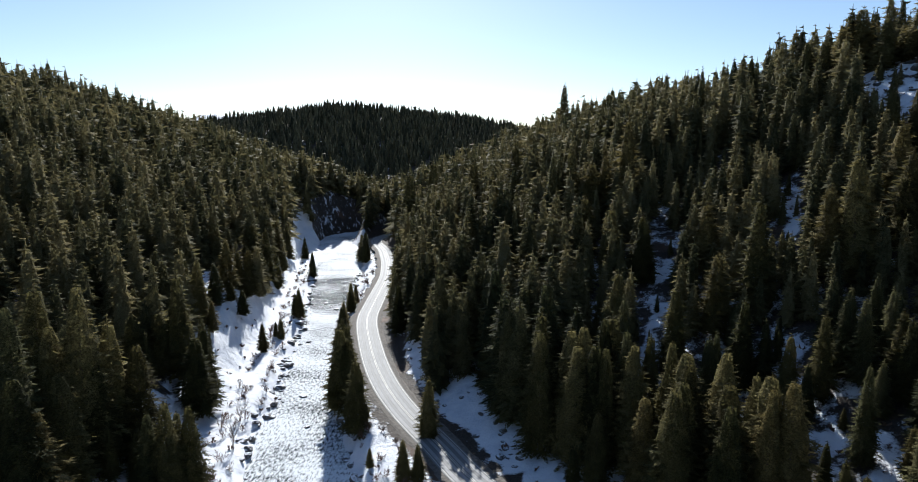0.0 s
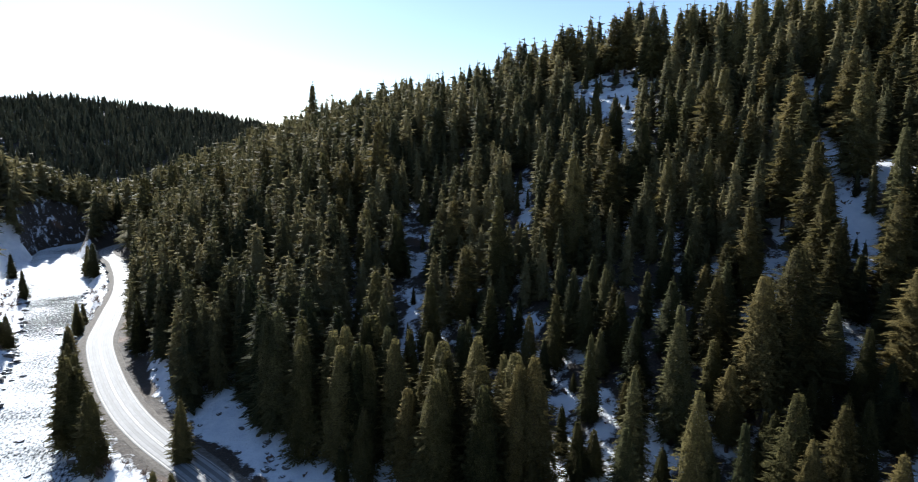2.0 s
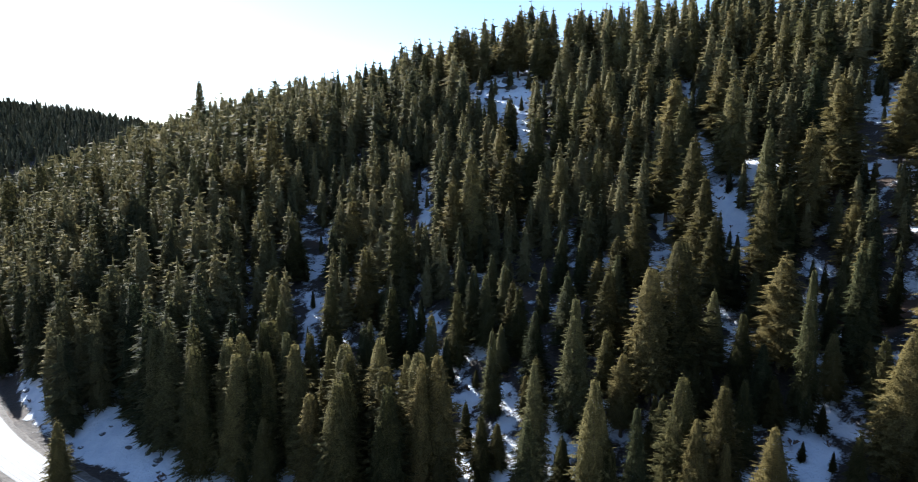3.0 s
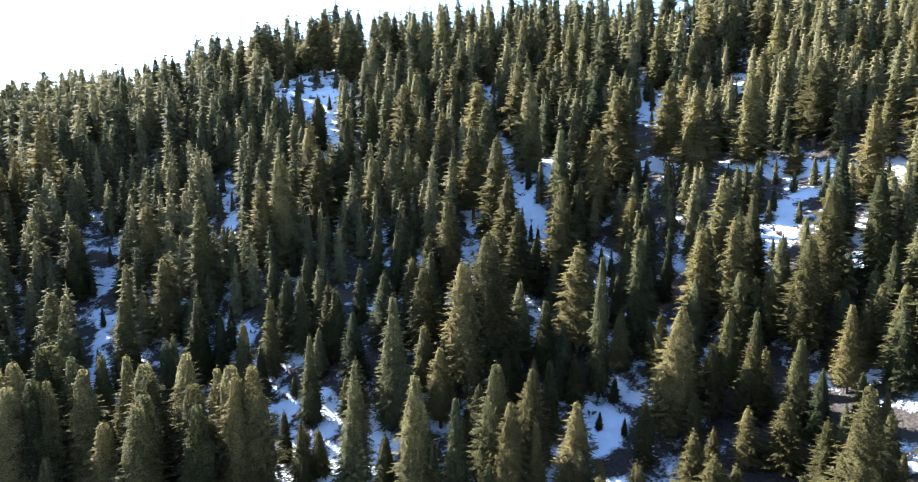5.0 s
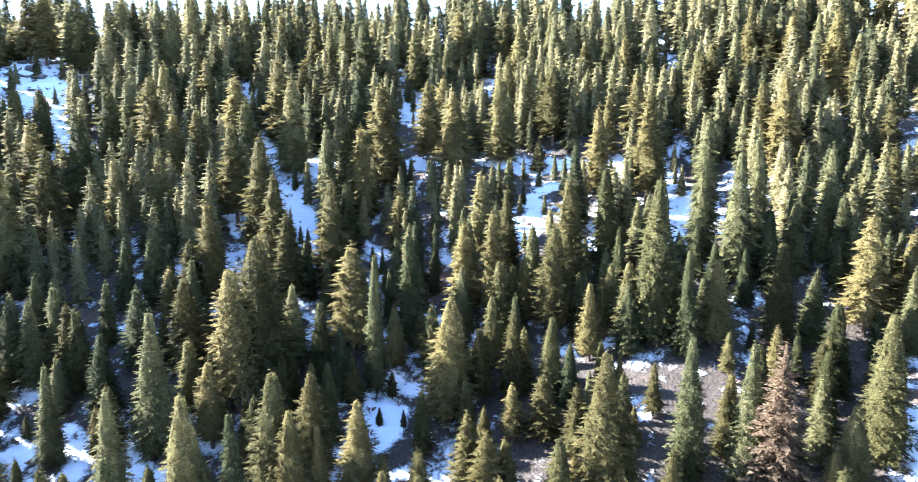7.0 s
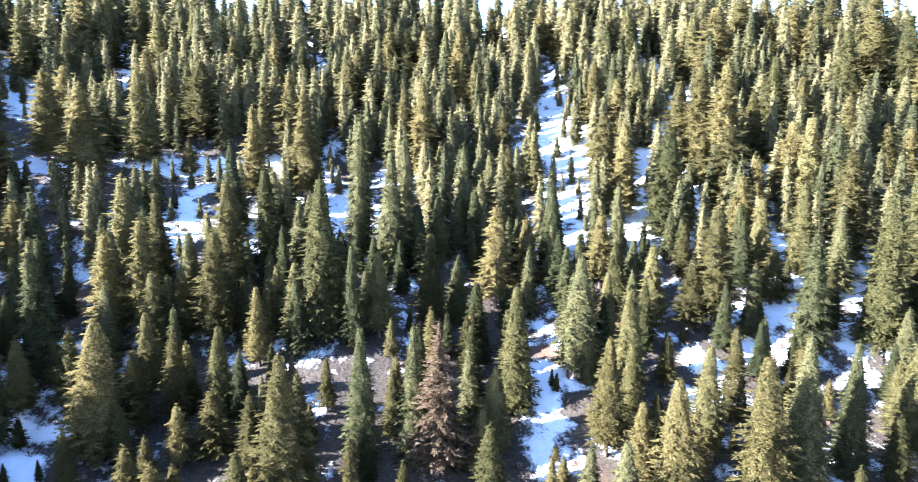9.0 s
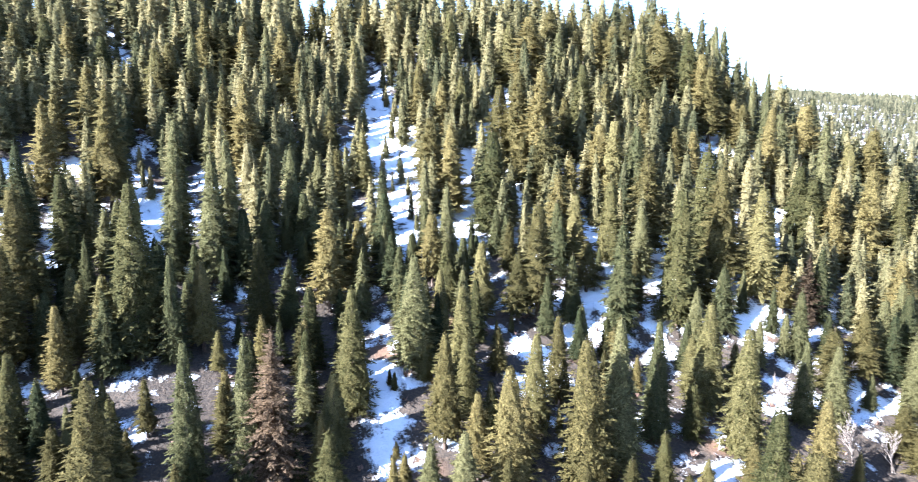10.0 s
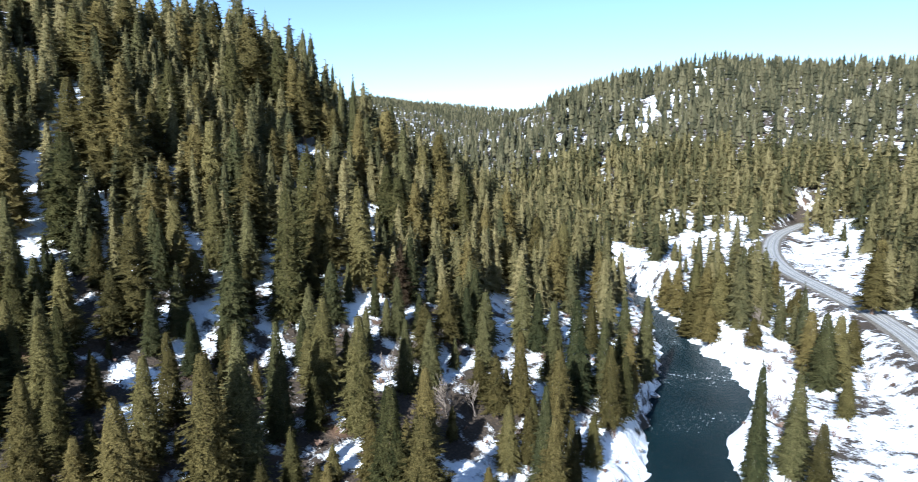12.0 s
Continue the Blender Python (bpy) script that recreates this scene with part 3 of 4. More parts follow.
    "west_face_top": ((190, 62.4, 23.7, 4.1), (127.3, 41.8, 19.2, 3), (79.8, 26.2, 10, 1.9), (108.8, 34.1, 11.4, 1.7), (222.5, 69.2, 23.2, 4.3), (102.6, 30.5, 10.3, 2), (170.5, 47.4, 9.5, 2.4), (187.2, 51, 19.1, 3.6), (91.9, 24.2, 10.4, 3), (226.6, 58.4, 25.7, 4.3), (181.2, 46.2, 23.5, 5), (98.9, 24.9, 14.7, 2.5), (113.5, 28.4, 21.4, 3.9), (121.9, 27.5, 25.1, 4), (223.5, 49.7, 23, 4.2), (97.6, 21.6, 11.2, 2), (142.6, 31.1, 20.8, 3.1), (82.2, 17.2, 6.6, 1.8), (211.6, 43.3, 21.4, 4), (191.1, 38.8, 17.3, 3.6), (160.3, 29.5, 22, 3.7), (214.8, 37.1, 23.9, 4.5), (115.3, 19.8, 8.1, 1.7), (174.5, 29.7, 16.9, 3.2), (132.2, 22, 22, 3.5)),
    "high_slope": ((82.9, 13.4, 21.8, 4.5), (212.7, 31.5, 23.5, 4), (114, 15, 14.1, 3.1), (177.5, 22.8, 22.5, 4.3), (154.1, 17, 27.6, 4.4), (212.7, 23.2, 19.4, 3.9), (113.5, 10.3, 29.2, 4.9), (96.6, 8.4, 9.2, 1.4), (188.5, 13.1, 10.2, 2.2), (80.9, 4.5, 11.2, 2), (198.8, 9.1, 19.6, 3.7), (110.9, 4.8, 18.6, 2.5), (193.8, 7.8, 20.7, 4.4), (89, 3, 20.7, 2.7), (136.9, 4.1, 30.8, 3.7), (196.9, 5.6, 23.3, 4.1), (114, 0.4, 16, 3.1), (194, 0.2, 18.9, 4), (211, -0.4, 23.2, 3.4), (132, -2.2, 27.1, 3.9), (224, -4.2, 26.5, 4.2), (93, -1.8, 11, 2), (172, -3.4, 16.8, 2.3), (169.9, -6.9, 22.9, 3.5), (136.9, -5.7, 26.9, 3.1)),
    "high_slope_foot": ((223.8, -10, 22.6, 4.7), (88.9, -4.4, 21.3, 2.9), (166.6, -11.5, 25.5, 4.6), (222.4, -16, 22.1, 4.6), (117.6, -9.3, 19.5, 3.2), (155.3, -14.5, 15, 2.8), (212.8, -22.2, 23.2, 3), (121.1, -14.6, 12.7, 2.8), (205.4, -25.7, 26.3, 4.8), (140.8, -18.5, 21.9, 2.9), (96, -13.7, 12.7, 2.1), (193.9, -28.8, 19.4, 3.6), (86.9, -14.1, 10.9, 1.9), (244.4, -42.1, 25.1, 4.6), (150.7, -26.3, 16.5, 2.8), (124.9, -23, 22.4, 3.8), (171.8, -33.3, 17.3, 2.8), (151, -30.4, 18.1, 3.1), (242.9, -50.3, 25.1, 5.2), (96.7, -21.2, 21.3, 3.3), (211.4, -49.1, 21.6, 3.5), (127.6, -29.9, 15.6, 3.3), (160.3, -39, 16.2, 3), (246.6, -60.9, 21, 4.1), (238.2, -65.2, 13.2, 2.8)),
    "east": ((234.5, -70.9, 22.6, 4.6), (102.7, -33.3, 19.8, 4.2), (184.9, -62, 19.1, 3.6), (150.8, -53.5, 21.4, 4.4), (213.9, -76, 22.5, 4.2), (121.5, -43.4, 15.9, 3.2), (172.3, -64.6, 19.5, 4.2), (86, -32.6, 18.8, 3), (114.8, -44.2, 14.8, 2.5), (215.2, -83.9, 25.7, 4.3), (143.5, -56, 23.2, 4.2), (173.9, -71.4, 18.5, 3.4), (95.2, -39.2, 18, 2.9), (79.6, -35.2, 13.9, 2.3), (110.5, -49.3, 15.9, 2.8), (135, -63, 25.4, 4.9), (160.7, -76.6, 23.9, 4.9), (206.3, -101.6, 23.3, 5.3), (119, -59.4, 12.3, 2.1), (213.8, -109, 13, 3.9), (154.9, -79.2, 28.8, 5.7), (74.8, -38.3, 20.7, 3.8), (105.6, -54.8, 13.9, 3.2), (148.1, -77.2, 15.1, 2.7), (196.1, -104.1, 26.5, 7.2)),
    "east_top": ((147.8, -82, 31.5, 6), (83.9, -46.7, 16.3, 2.8), (104.8, -58.5, 23.4, 3.9), (134.6, -76.8, 21.9, 4.9), (200.6, -114.6, 29.6, 6.4), (186.2, -109.4, 25.5, 4.5), (119.5, -71, 18.8, 3.7), (152.4, -92, 18.8, 3.7), (87.2, -52.9, 15.1, 2.4), (203.3, -123.8, 26.2, 5.5), (131.8, -81.6, 15.1, 3.2), (198.3, -124.2, 21, 4.3), (115.8, -73.2, 14.9, 3.1), (161, -102.7, 22.5, 4.4), (107.6, -71.1, 10.5, 3), (195.8, -130, 23.7, 4.9), (72.1, -48.7, 23.5, 4.3), (134.8, -91.6, 21.8, 4.4), (154.8, -106.7, 18.5, 4.3), (187.5, -131.5, 23.1, 5.3), (131.4, -93.1, 24.7, 4.4), (112.5, -79.9, 18.8, 3.5), (197.6, -144.8, 31.4, 6.3), (97.4, -71.8, 22.9, 3.4), (73.7, -55, 23.5, 3.4)),
    "east_foot": ((210.3, -159.6, 21.8, 3.7), (126.4, -96.4, 25.5, 4.3), (166, -127, 28.4, 5.3), (100.5, -77.7, 11.3, 2.3), (143.7, -111.7, 19.4, 3.3), (66.1, -51.9, 9.6, 1.7), (112.9, -89.3, 25.7, 4.7), (175.9, -141.9, 33.2, 7.9), (164.7, -133.5, 11.4, 2.9), (76.7, -64.2, 20, 2.7), (179.4, -150.2, 23.2, 3.8), (138.8, -117.8, 14.7, 3.7), (161.8, -140.1, 11.5, 3.4), (165.8, -144.7, 29.7, 4.6), (96.4, -84.2, 28.5, 4.5), (137.3, -122.5, 14.8, 3.3), (161.4, -146.5, 25.5, 4.5), (156.8, -145.7, 24.9, 4.9), (64.4, -60, 5.6, 1.3), (201.8, -188.3, 30.4, 3.8), (105.9, -99, 28.9, 5.1), (96.4, -90.2, 11, 3), (206, -196.9, 28.6, 3.9), (78.7, -75.4, 19.3, 3.7), (166, -160.7, 18.8, 4.2)),
    "south_east": ((97.8, -95.9, 27.1, 4.2), (154.1, -152.8, 15.7, 3.5), (197.9, -200.9, 24, 2.1), (150.1, -152.5, 15.5, 3.4), (153.8, -159.4, 24, 1.4), (140.8, -151.1, 30, 1.7), (68.8, -74, 20.9, 3.4), (127.1, -138.5, 25.4, 3.9), (93.3, -101.7, 23.6, 3.9), (132, -147.6, 23.2, 4.5), (88.6, -103.1, 10.2, 2), (54.3, -64.1, 21.6, 3.7), (111.5, -132.3, 20.3, 3.9), (131.9, -156.9, 25.6, 5.6), (106, -130.4, 21, 4.6), (70.6, -88.2, 14.2, 2.1), (106.5, -133.8, 34, 3.5), (100.6, -130.8, 22.3, 3.4), (48.9, -64.6, 20, 3.9), (126.5, -167.7, 19.1, 4.3), (59.4, -79.2, 15.7, 2.6), (74.4, -99.2, 11.5, 3.6), (124.8, -175.1, 23.2, 4.9), (97.9, -137.8, 27.5, 4.6), (74, -105.6, 13.3, 3.1)),
    "south_east_top": ((106.9, -161.9, 21.1, 3.5), (79.3, -122.6, 17.5, 3.3), (60.6, -97.7, 8.8, 2.8), (95.2, -156.3, 16.8, 3.3), (69.1, -113.6, 12.7, 3.1), (56.4, -96.8, 12.7, 2.7), (84.4, -147.6, 13.8, 4.7), (95.5, -168.9, 23, 4.9), (48.6, -87.4, 12.6, 2.4), (53.7, -100.6, 16.9, 2.7), (65.2, -122.8, 17.4, 3.1), (46.2, -89.8, 11.6, 2), (86.5, -170.3, 21.2, 3.9), (61.7, -123.4, 14.4, 2.6), (39.7, -81.9, 21.7, 2.7), (73, -155.8, 20.8, 4.1), (36.4, -77.9, 19.8, 3), (46.3, -100.9, 17, 3), (82.1, -179.1, 23.7, 4.5), (38.6, -90.1, 13.8, 2.2), (47.6, -112.3, 23.5, 3.2), (53.3, -132.7, 15.2, 2.3), (38.6, -98.7, 10.2, 1.8), (68.2, -175.2, 19.4, 3.5), (45.2, -119.7, 17.7, 2.8)),
    "south": ((40.3, -110.9, 16.9, 2.8), (46, -134.4, 17.9, 3), (39.8, -117.5, 13.6, 2.4), (41.4, -125.3, 15.8, 2.5), (45.6, -148.1, 22.6, 2.9), (64.9, -233.1, 16.3, 3.9), (59.1, -226.4, 19.1, 4.3), (49.8, -206.1, 17.6, 3.9), (50.4, -214.2, 21.8, 4), (46.5, -203.8, 15.6, 3.9), (44.9, -206.2, 18.4, 3.9), (40.8, -193.8, 12.7, 3.2), (40, -202.1, 19.2, 3.8), (38.8, -217.6, 20.7, 4.1), (34.9, -219.2, 22.7, 4.1), (27.3, -183, 9, 2.6), (30.2, -215.9, 22.5, 4), (15.7, -117, 23.9, 2.5), (29.8, -234.1, 17.7, 2.7), (24.2, -230.7, 6.6, 2.2), (22.5, -236.9, 10, 2.9), (10.5, -120.5, 20.6, 3), (10.1, -125.6, 11.9, 2.4), (13.3, -175.5, 18.5, 3.7), (9.8, -169.7, 19.8, 4)),
    "south_top": ((5.7, -106.8, 17.3, 2.7), (7, -173.9, 18.3, 3.6), (4.1, -152.9, 9.3, 2.2), (4.9, -187.9, 14.3, 3.1), (1.6, -232, 21.6, 4.8), (0.5, -285, 23.5, 5.9)),
    "dying": ((86.7, -7.5, 23.5, 3.9), (85.5, -105.8, 14.4, 2.2)),
    "ridge_giant": ((69.6, 435.1, 39, 5.6),),
    "river_bank": ((-56.1, 178.4, 9, 1.8), (-54.9, 192.3, 7, 1.4), (-55.9, 220, 11, 2.2), (-67.5, 292.3, 12, 2.4), (-81.1, 335.3, 12, 2.4), (-48.7, 331.4, 17, 3.4), (-26.4, 138.5, 20, 4), (-24.7, 138.8, 16, 3.2), (-20.9, 125.2, 16, 3.2), (-9.5, 103.6, 8, 1.6), (-6.9, 102.8, 7, 1.4), (-16, 108.8, 4, 0.8), (-28.3, 145.2, 13, 2.6), (-57.8, 221.6, 8, 1.6), (-68.8, 298.2, 7, 1.4), (-52.4, 342, 16, 3.2), (-56.8, 193.9, 5, 1), (-39, 226.6, 8, 1.6)),
    "road_bank": ((-37.3, 205, 9, 1.8), (-36.3, 198, 12, 2.4), (-35.8, 190, 8, 1.6), (-34.3, 183, 13, 2.6), (-32.8, 176, 10, 2), (-30.8, 169, 8, 1.6), (-28.9, 161, 12, 2.4), (-27.4, 153, 7, 1.4), (-25.9, 146, 9, 1.8), (-39.3, 230, 11, 2.2), (-39.6, 241, 8, 1.6)),
}


def outward(verts, faces, axis, rng):
    """Faces wound to look out of the crown, and the normals that follow its round mass: axis is the trunk's place for each vertex."""
    verts, faces, axis = np.asarray(verts, float), np.array(faces), np.asarray(axis, float)
    radial = verts[:, :2] - axis
    radial /= np.maximum(np.linalg.norm(radial, axis=1), 1e-6)[:, None]
    flat = np.cross(verts[faces[:, 1]] - verts[faces[:, 0]], verts[faces[:, 2]] - verts[faces[:, 0]])
    flat /= np.maximum(np.linalg.norm(flat, axis=1), 1e-9)[:, None]
    side = np.column_stack((radial[faces[:, 2]], np.full(len(faces), 0.9)))
    turned = np.einsum("ij,ij->i", flat, side) < 0
    faces[turned] = faces[turned][:, ::-1]
    flat[turned] *= -1
    normals = np.repeat(flat, 3, axis=0) * 0.55
    normals[:, :2] += radial[faces.ravel()] * 0.55
    normals[:, 2] += 0.30
    normals += rng.normal(0, 0.20, normals.shape)
    return faces, normals / np.linalg.norm(normals, axis=1)[:, None]


def crown_object(name, verts, faces, axis, mat, parent=None):
    """A mesh of loose needle sprays with the crown's own round shading."""
    verts = np.asarray(verts, float)
    faces, normals = outward(verts, faces, axis, np.random.default_rng(len(faces)))
    mesh = bpy.data.meshes.new(name)
    mesh.vertices.add(len(verts))
    mesh.vertices.foreach_set("co", verts.ravel())
    mesh.loops.add(len(faces) * 3)
    mesh.loops.foreach_set("vertex_index", faces.ravel().astype(np.int32))
    mesh.polygons.add(len(faces))
    mesh.polygons.foreach_set("loop_start", np.arange(len(faces), dtype=np.int32) * 3)
    mesh.polygons.foreach_set("use_smooth", np.ones(len(faces), bool))
    mesh.materials.append(mat)
    mesh.update(calc_edges=True)
    mesh.normals_split_custom_set(normals)
    ob = new(name, mesh)
    if parent is not None:
        ob.parent = parent
    return ob


def tiered_crown(rng, radius, tiers, sides):
    """A closed crown for trees far off: ragged skirts, one over the other."""
    verts, faces = [], []
    for k in range(tiers):
        f = k / tiers
        r = radius * (1 - f) ** 0.75
        i = len(verts)
        verts.append((0, 0, min(1.0, f + 1.55 / tiers)))
        for j in range(sides):
            a, q = 6.283 * (j + 0.5 * (k % 2)) / sides, r * rng.uniform(0.7, 1.2)
            verts.append((q * math.cos(a), q * math.sin(a), 0.05 + 0.92 * f + rng.uniform(-0.05, 0.04)))
        faces += [(i, i + 1 + j, i + 1 + (j + 1) % sides) for j in range(sides)]
    return np.array(verts), np.array(faces)


def crown_mesh(rng, height, radius, base, arms, sprays, droop, fullness, ragged=0.2, core=0.6):
    """A conifer's crown: boughs at all heights, each a fan of small drooping needle sprays, round a closed inner mass."""
    verts, faces = [], []
    span = height - base

    def reach_at(f):
        return radius * min(1.0, 0.72 + 1.9 * f) * (1 - f) ** fullness + 0.012 * height

    fan = ((1.0, 0.0), (0.84, -0.55), (0.84, 0.55), (0.66, -0.75), (0.66, 0.75), (0.50, -0.5), (0.50, 0.5))[:sprays]
    size = (1.5 if sprays > 5 else 1.9) * math.sqrt(radius * height / arms)
    for k in range(arms):
        u = (k + rng.random()) / arms
        f = min(0.6 * (1 - math.sqrt(1 - u)) + 0.4 * u, 0.985)
        a = 2.39996 * k + rng.uniform(-0.5, 0.5)
        r = reach_at(f) * rng.uniform(1 - 1.3 * ragged, 1 + 0.8 * ragged)
        c, s = math.cos(a), math.sin(a)
        z0 = base + span * f
        lift = rng.uniform(-0.12, 0.14) - droop * (1 - 0.9 * f)
        scale = size * (0.2 + 0.8 * min(1.0, 1.25 * r / radius)) * rng.uniform(0.8, 1.2)
        for q, splay in fan:
            b = a + splay * rng.uniform(0.7, 1.2)
            cb, sb = math.cos(b), math.sin(b)
            length = scale * rng.uniform(0.8, 1.2)
            start = max(r * q - length, 0.15 * r)
            px, py, pz = c * start, s * start, z0 + start * lift + rng.uniform(-0.12, 0.12) * length
            tip = pz + length * (lift + rng.uniform(-0.55, 0.45))
            half = 0.50 * length
            twist = rng.uniform(-0.8, 0.8) * half
            i = len(verts)
            verts.append((px - sb * half * 0.7, py + cb * half * 0.7, pz + twist))
            verts.append((px + sb * half * 0.7, py - cb * half * 0.7, pz - twist))
            verts.append((px + cb * length * 1.25, py + sb * length * 1.25, tip))
            faces.append((i, i + 1, i + 2))
    if core:
        rings, sides = (9, 9) if sprays > 5 else (5, 6) if arms > 100 else (4, 5)
        start = len(verts)
        for k in range(rings):
            f = k / (rings - 0.5)
            r = core * reach_at(f)
            for j in range(sides):
                a, q = 6.283 * (j + 0.5 * k) / sides, rng.uniform(0.78, 1.22)
                verts.append((r * q * math.cos(a), r * q * math.sin(a), base + span * (f + 0.01)))
        for k in range(rings - 1):
            for j in range(sides):
                p, n = start + k * sides, start + (k + 1) * sides
                faces += [(p + j, p + (j + 1) % sides, n + j), (p + (j + 1) % sides, n + (j + 1) % sides, n + j)]
    i = len(verts)
    t = 0.013 * height
    verts += [(t, 0, height * 0.84), (-t * 0.5, t * 0.9, height * 0.84), (-t * 0.5, -t * 0.9, height * 0.84), (0, 0, height)]
    faces += [(i, i + 1, i + 3), (i + 1, i + 2, i + 3), (i + 2, i, i + 3)]
    return verts, faces


def tapered_trunk(rng, height, radius, sides=7, rings=6):
    verts, faces = [], []
    lean = rng.uniform(-0.15, 0.15), rng.uniform(-0.15, 0.15)
    for k in range(rings):
        f = k / (rings - 1)
        r = radius * (1 - 0.93 * f) * (1.35 if k == 0 else 1)
        for j in range(sides):
            a = 6.283 * j / sides
            verts.append((r * math.cos(a) + lean[0] * f * f, r * math.sin(a) + lean[1] * f * f, -0.8 + (height + 0.6) * f))
    for k in range(rings - 1):
        for j in range(sides):
            faces.append((k * sides + j, k * sides + (j + 1) % sides, (k + 1) * sides + (j + 1) % sides, (k + 1) * sides + j))
    return verts, faces


KINDS = {
    # reach, crown base, droop, fullness, raggedness, share of the inner mass
    "fir_tree": (5.0, (0.3, 2.0), 0.30, 0.74, 0.26, 0.64, FIR, "tall dense dark-green fir standing on the snowy slope"),
    "spruce_tree": (4.4, (0.3, 1.5), 0.40, 0.82, 0.22, 0.62, SPRUCE, "slender blue-green spruce among the trees of the slope"),
    "pine_tree": (5.4, (1.0, 4.0), 0.10, 0.68, 0.30, 0.60, PINE, "broad olive-green pine with sunlit needles on the slope"),
    "dead_tree": (4.6, (1.0, 3.0), 0.20, 0.72, 0.40, 0.22, DEAD, "dying conifer with sparse brown needles among green trees"),
}


def tree_model(kind, seed, fine):
    """One tree of 28 m as an Empty with trunk and crown, the pattern for its copies."""
    rng = random.Random(seed)
    reach, base, droop, fullness, ragged, core, needles, label = KINDS[kind]
    root = new(kind)
    mesh_object("trunk", *tapered_trunk(rng, 27, 0.40), BARK, root)
    verts, faces = crown_mesh(rng, 28, reach, rng.uniform(*base), 440 if fine else 230, 7 if fine else 5, droop, fullness * rng.uniform(0.92, 1.08), ragged, core)
    crown_object("crown", verts, faces, np.zeros((len(verts), 2)), needles, root)
    return tagged(root, label, "tree", kind.replace("_tree", "s of the valley"))


def place(kind, x, y, z, height, reach, turn, lean=0.0):
    """A copy of one of the kind's patterns, as tall and as broad as asked."""
    model = MODELS[kind, int(math.hypot(x, y) < 118 and height > 13)][int(rng.integers(5))]
    ob = copy_thing(model, pose(x, y, z, lean, 0, turn))
    broad = min(max(1.24 * reach / KINDS[kind][0], 0.6 * height / 28), 1.9 * height / 28)
    ob.scale = (broad, broad, height / 28)
    return ob


MODELS = {(kind, fine): [tree_model(kind, 10 * n + k, fine) for k in range(5)] for n, kind in enumerate(KINDS) for fine in (0, 1)}


def forest(name, label, patterns, spots, mat, breadth=1.0):
    """One object of many trees: each spot is x, y, z, height, turn."""
    all_v, all_f, axes, count = [], [], [], 0
    for k, (x, y, z, h, turn) in enumerate(spots):
        v, f = patterns[k % len(patterns)]
        c, s = math.cos(turn) * h, math.sin(turn) * h
        wide = breadth * (0.8 + 0.45 * ((k * 0.618) % 1))
        all_v.append(np.column_stack(((v[:, 0] * c - v[:, 1] * s) * wide + x, (v[:, 0] * s + v[:, 1] * c) * wide + y, v[:, 2] * h + z - 0.3)))
        all_f.append(f + count)
        axes.append(np.tile((x, y), (len(v), 1)))
        count += len(v)
    ob = crown_object(name, np.vstack(all_v), np.vstack(all_f), np.vstack(axes), mat)
    tones = np.random.default_rng(len(spots)).uniform(0, 1, len(spots))
    ob.data.attributes.new("tree_tone", "FLOAT", "POINT").data.foreach_set("value", np.repeat(tones, [len(v) for v in all_v]))
    return tagged(ob, label, "forest", kind="stuff")


def scatter(cell, reach, rng):
    """Jittered places over a square of that half side."""
    axis = np.arange(-reach, reach, cell)
    gx, gy = np.meshgrid(axis, axis)
    gx, gy = gx + rng.uniform(-0.48, 0.48, gx.shape) * cell, gy + rng.uniform(-0.48, 0.48, gx.shape) * cell
    return gx.ravel(), gy.ravel()


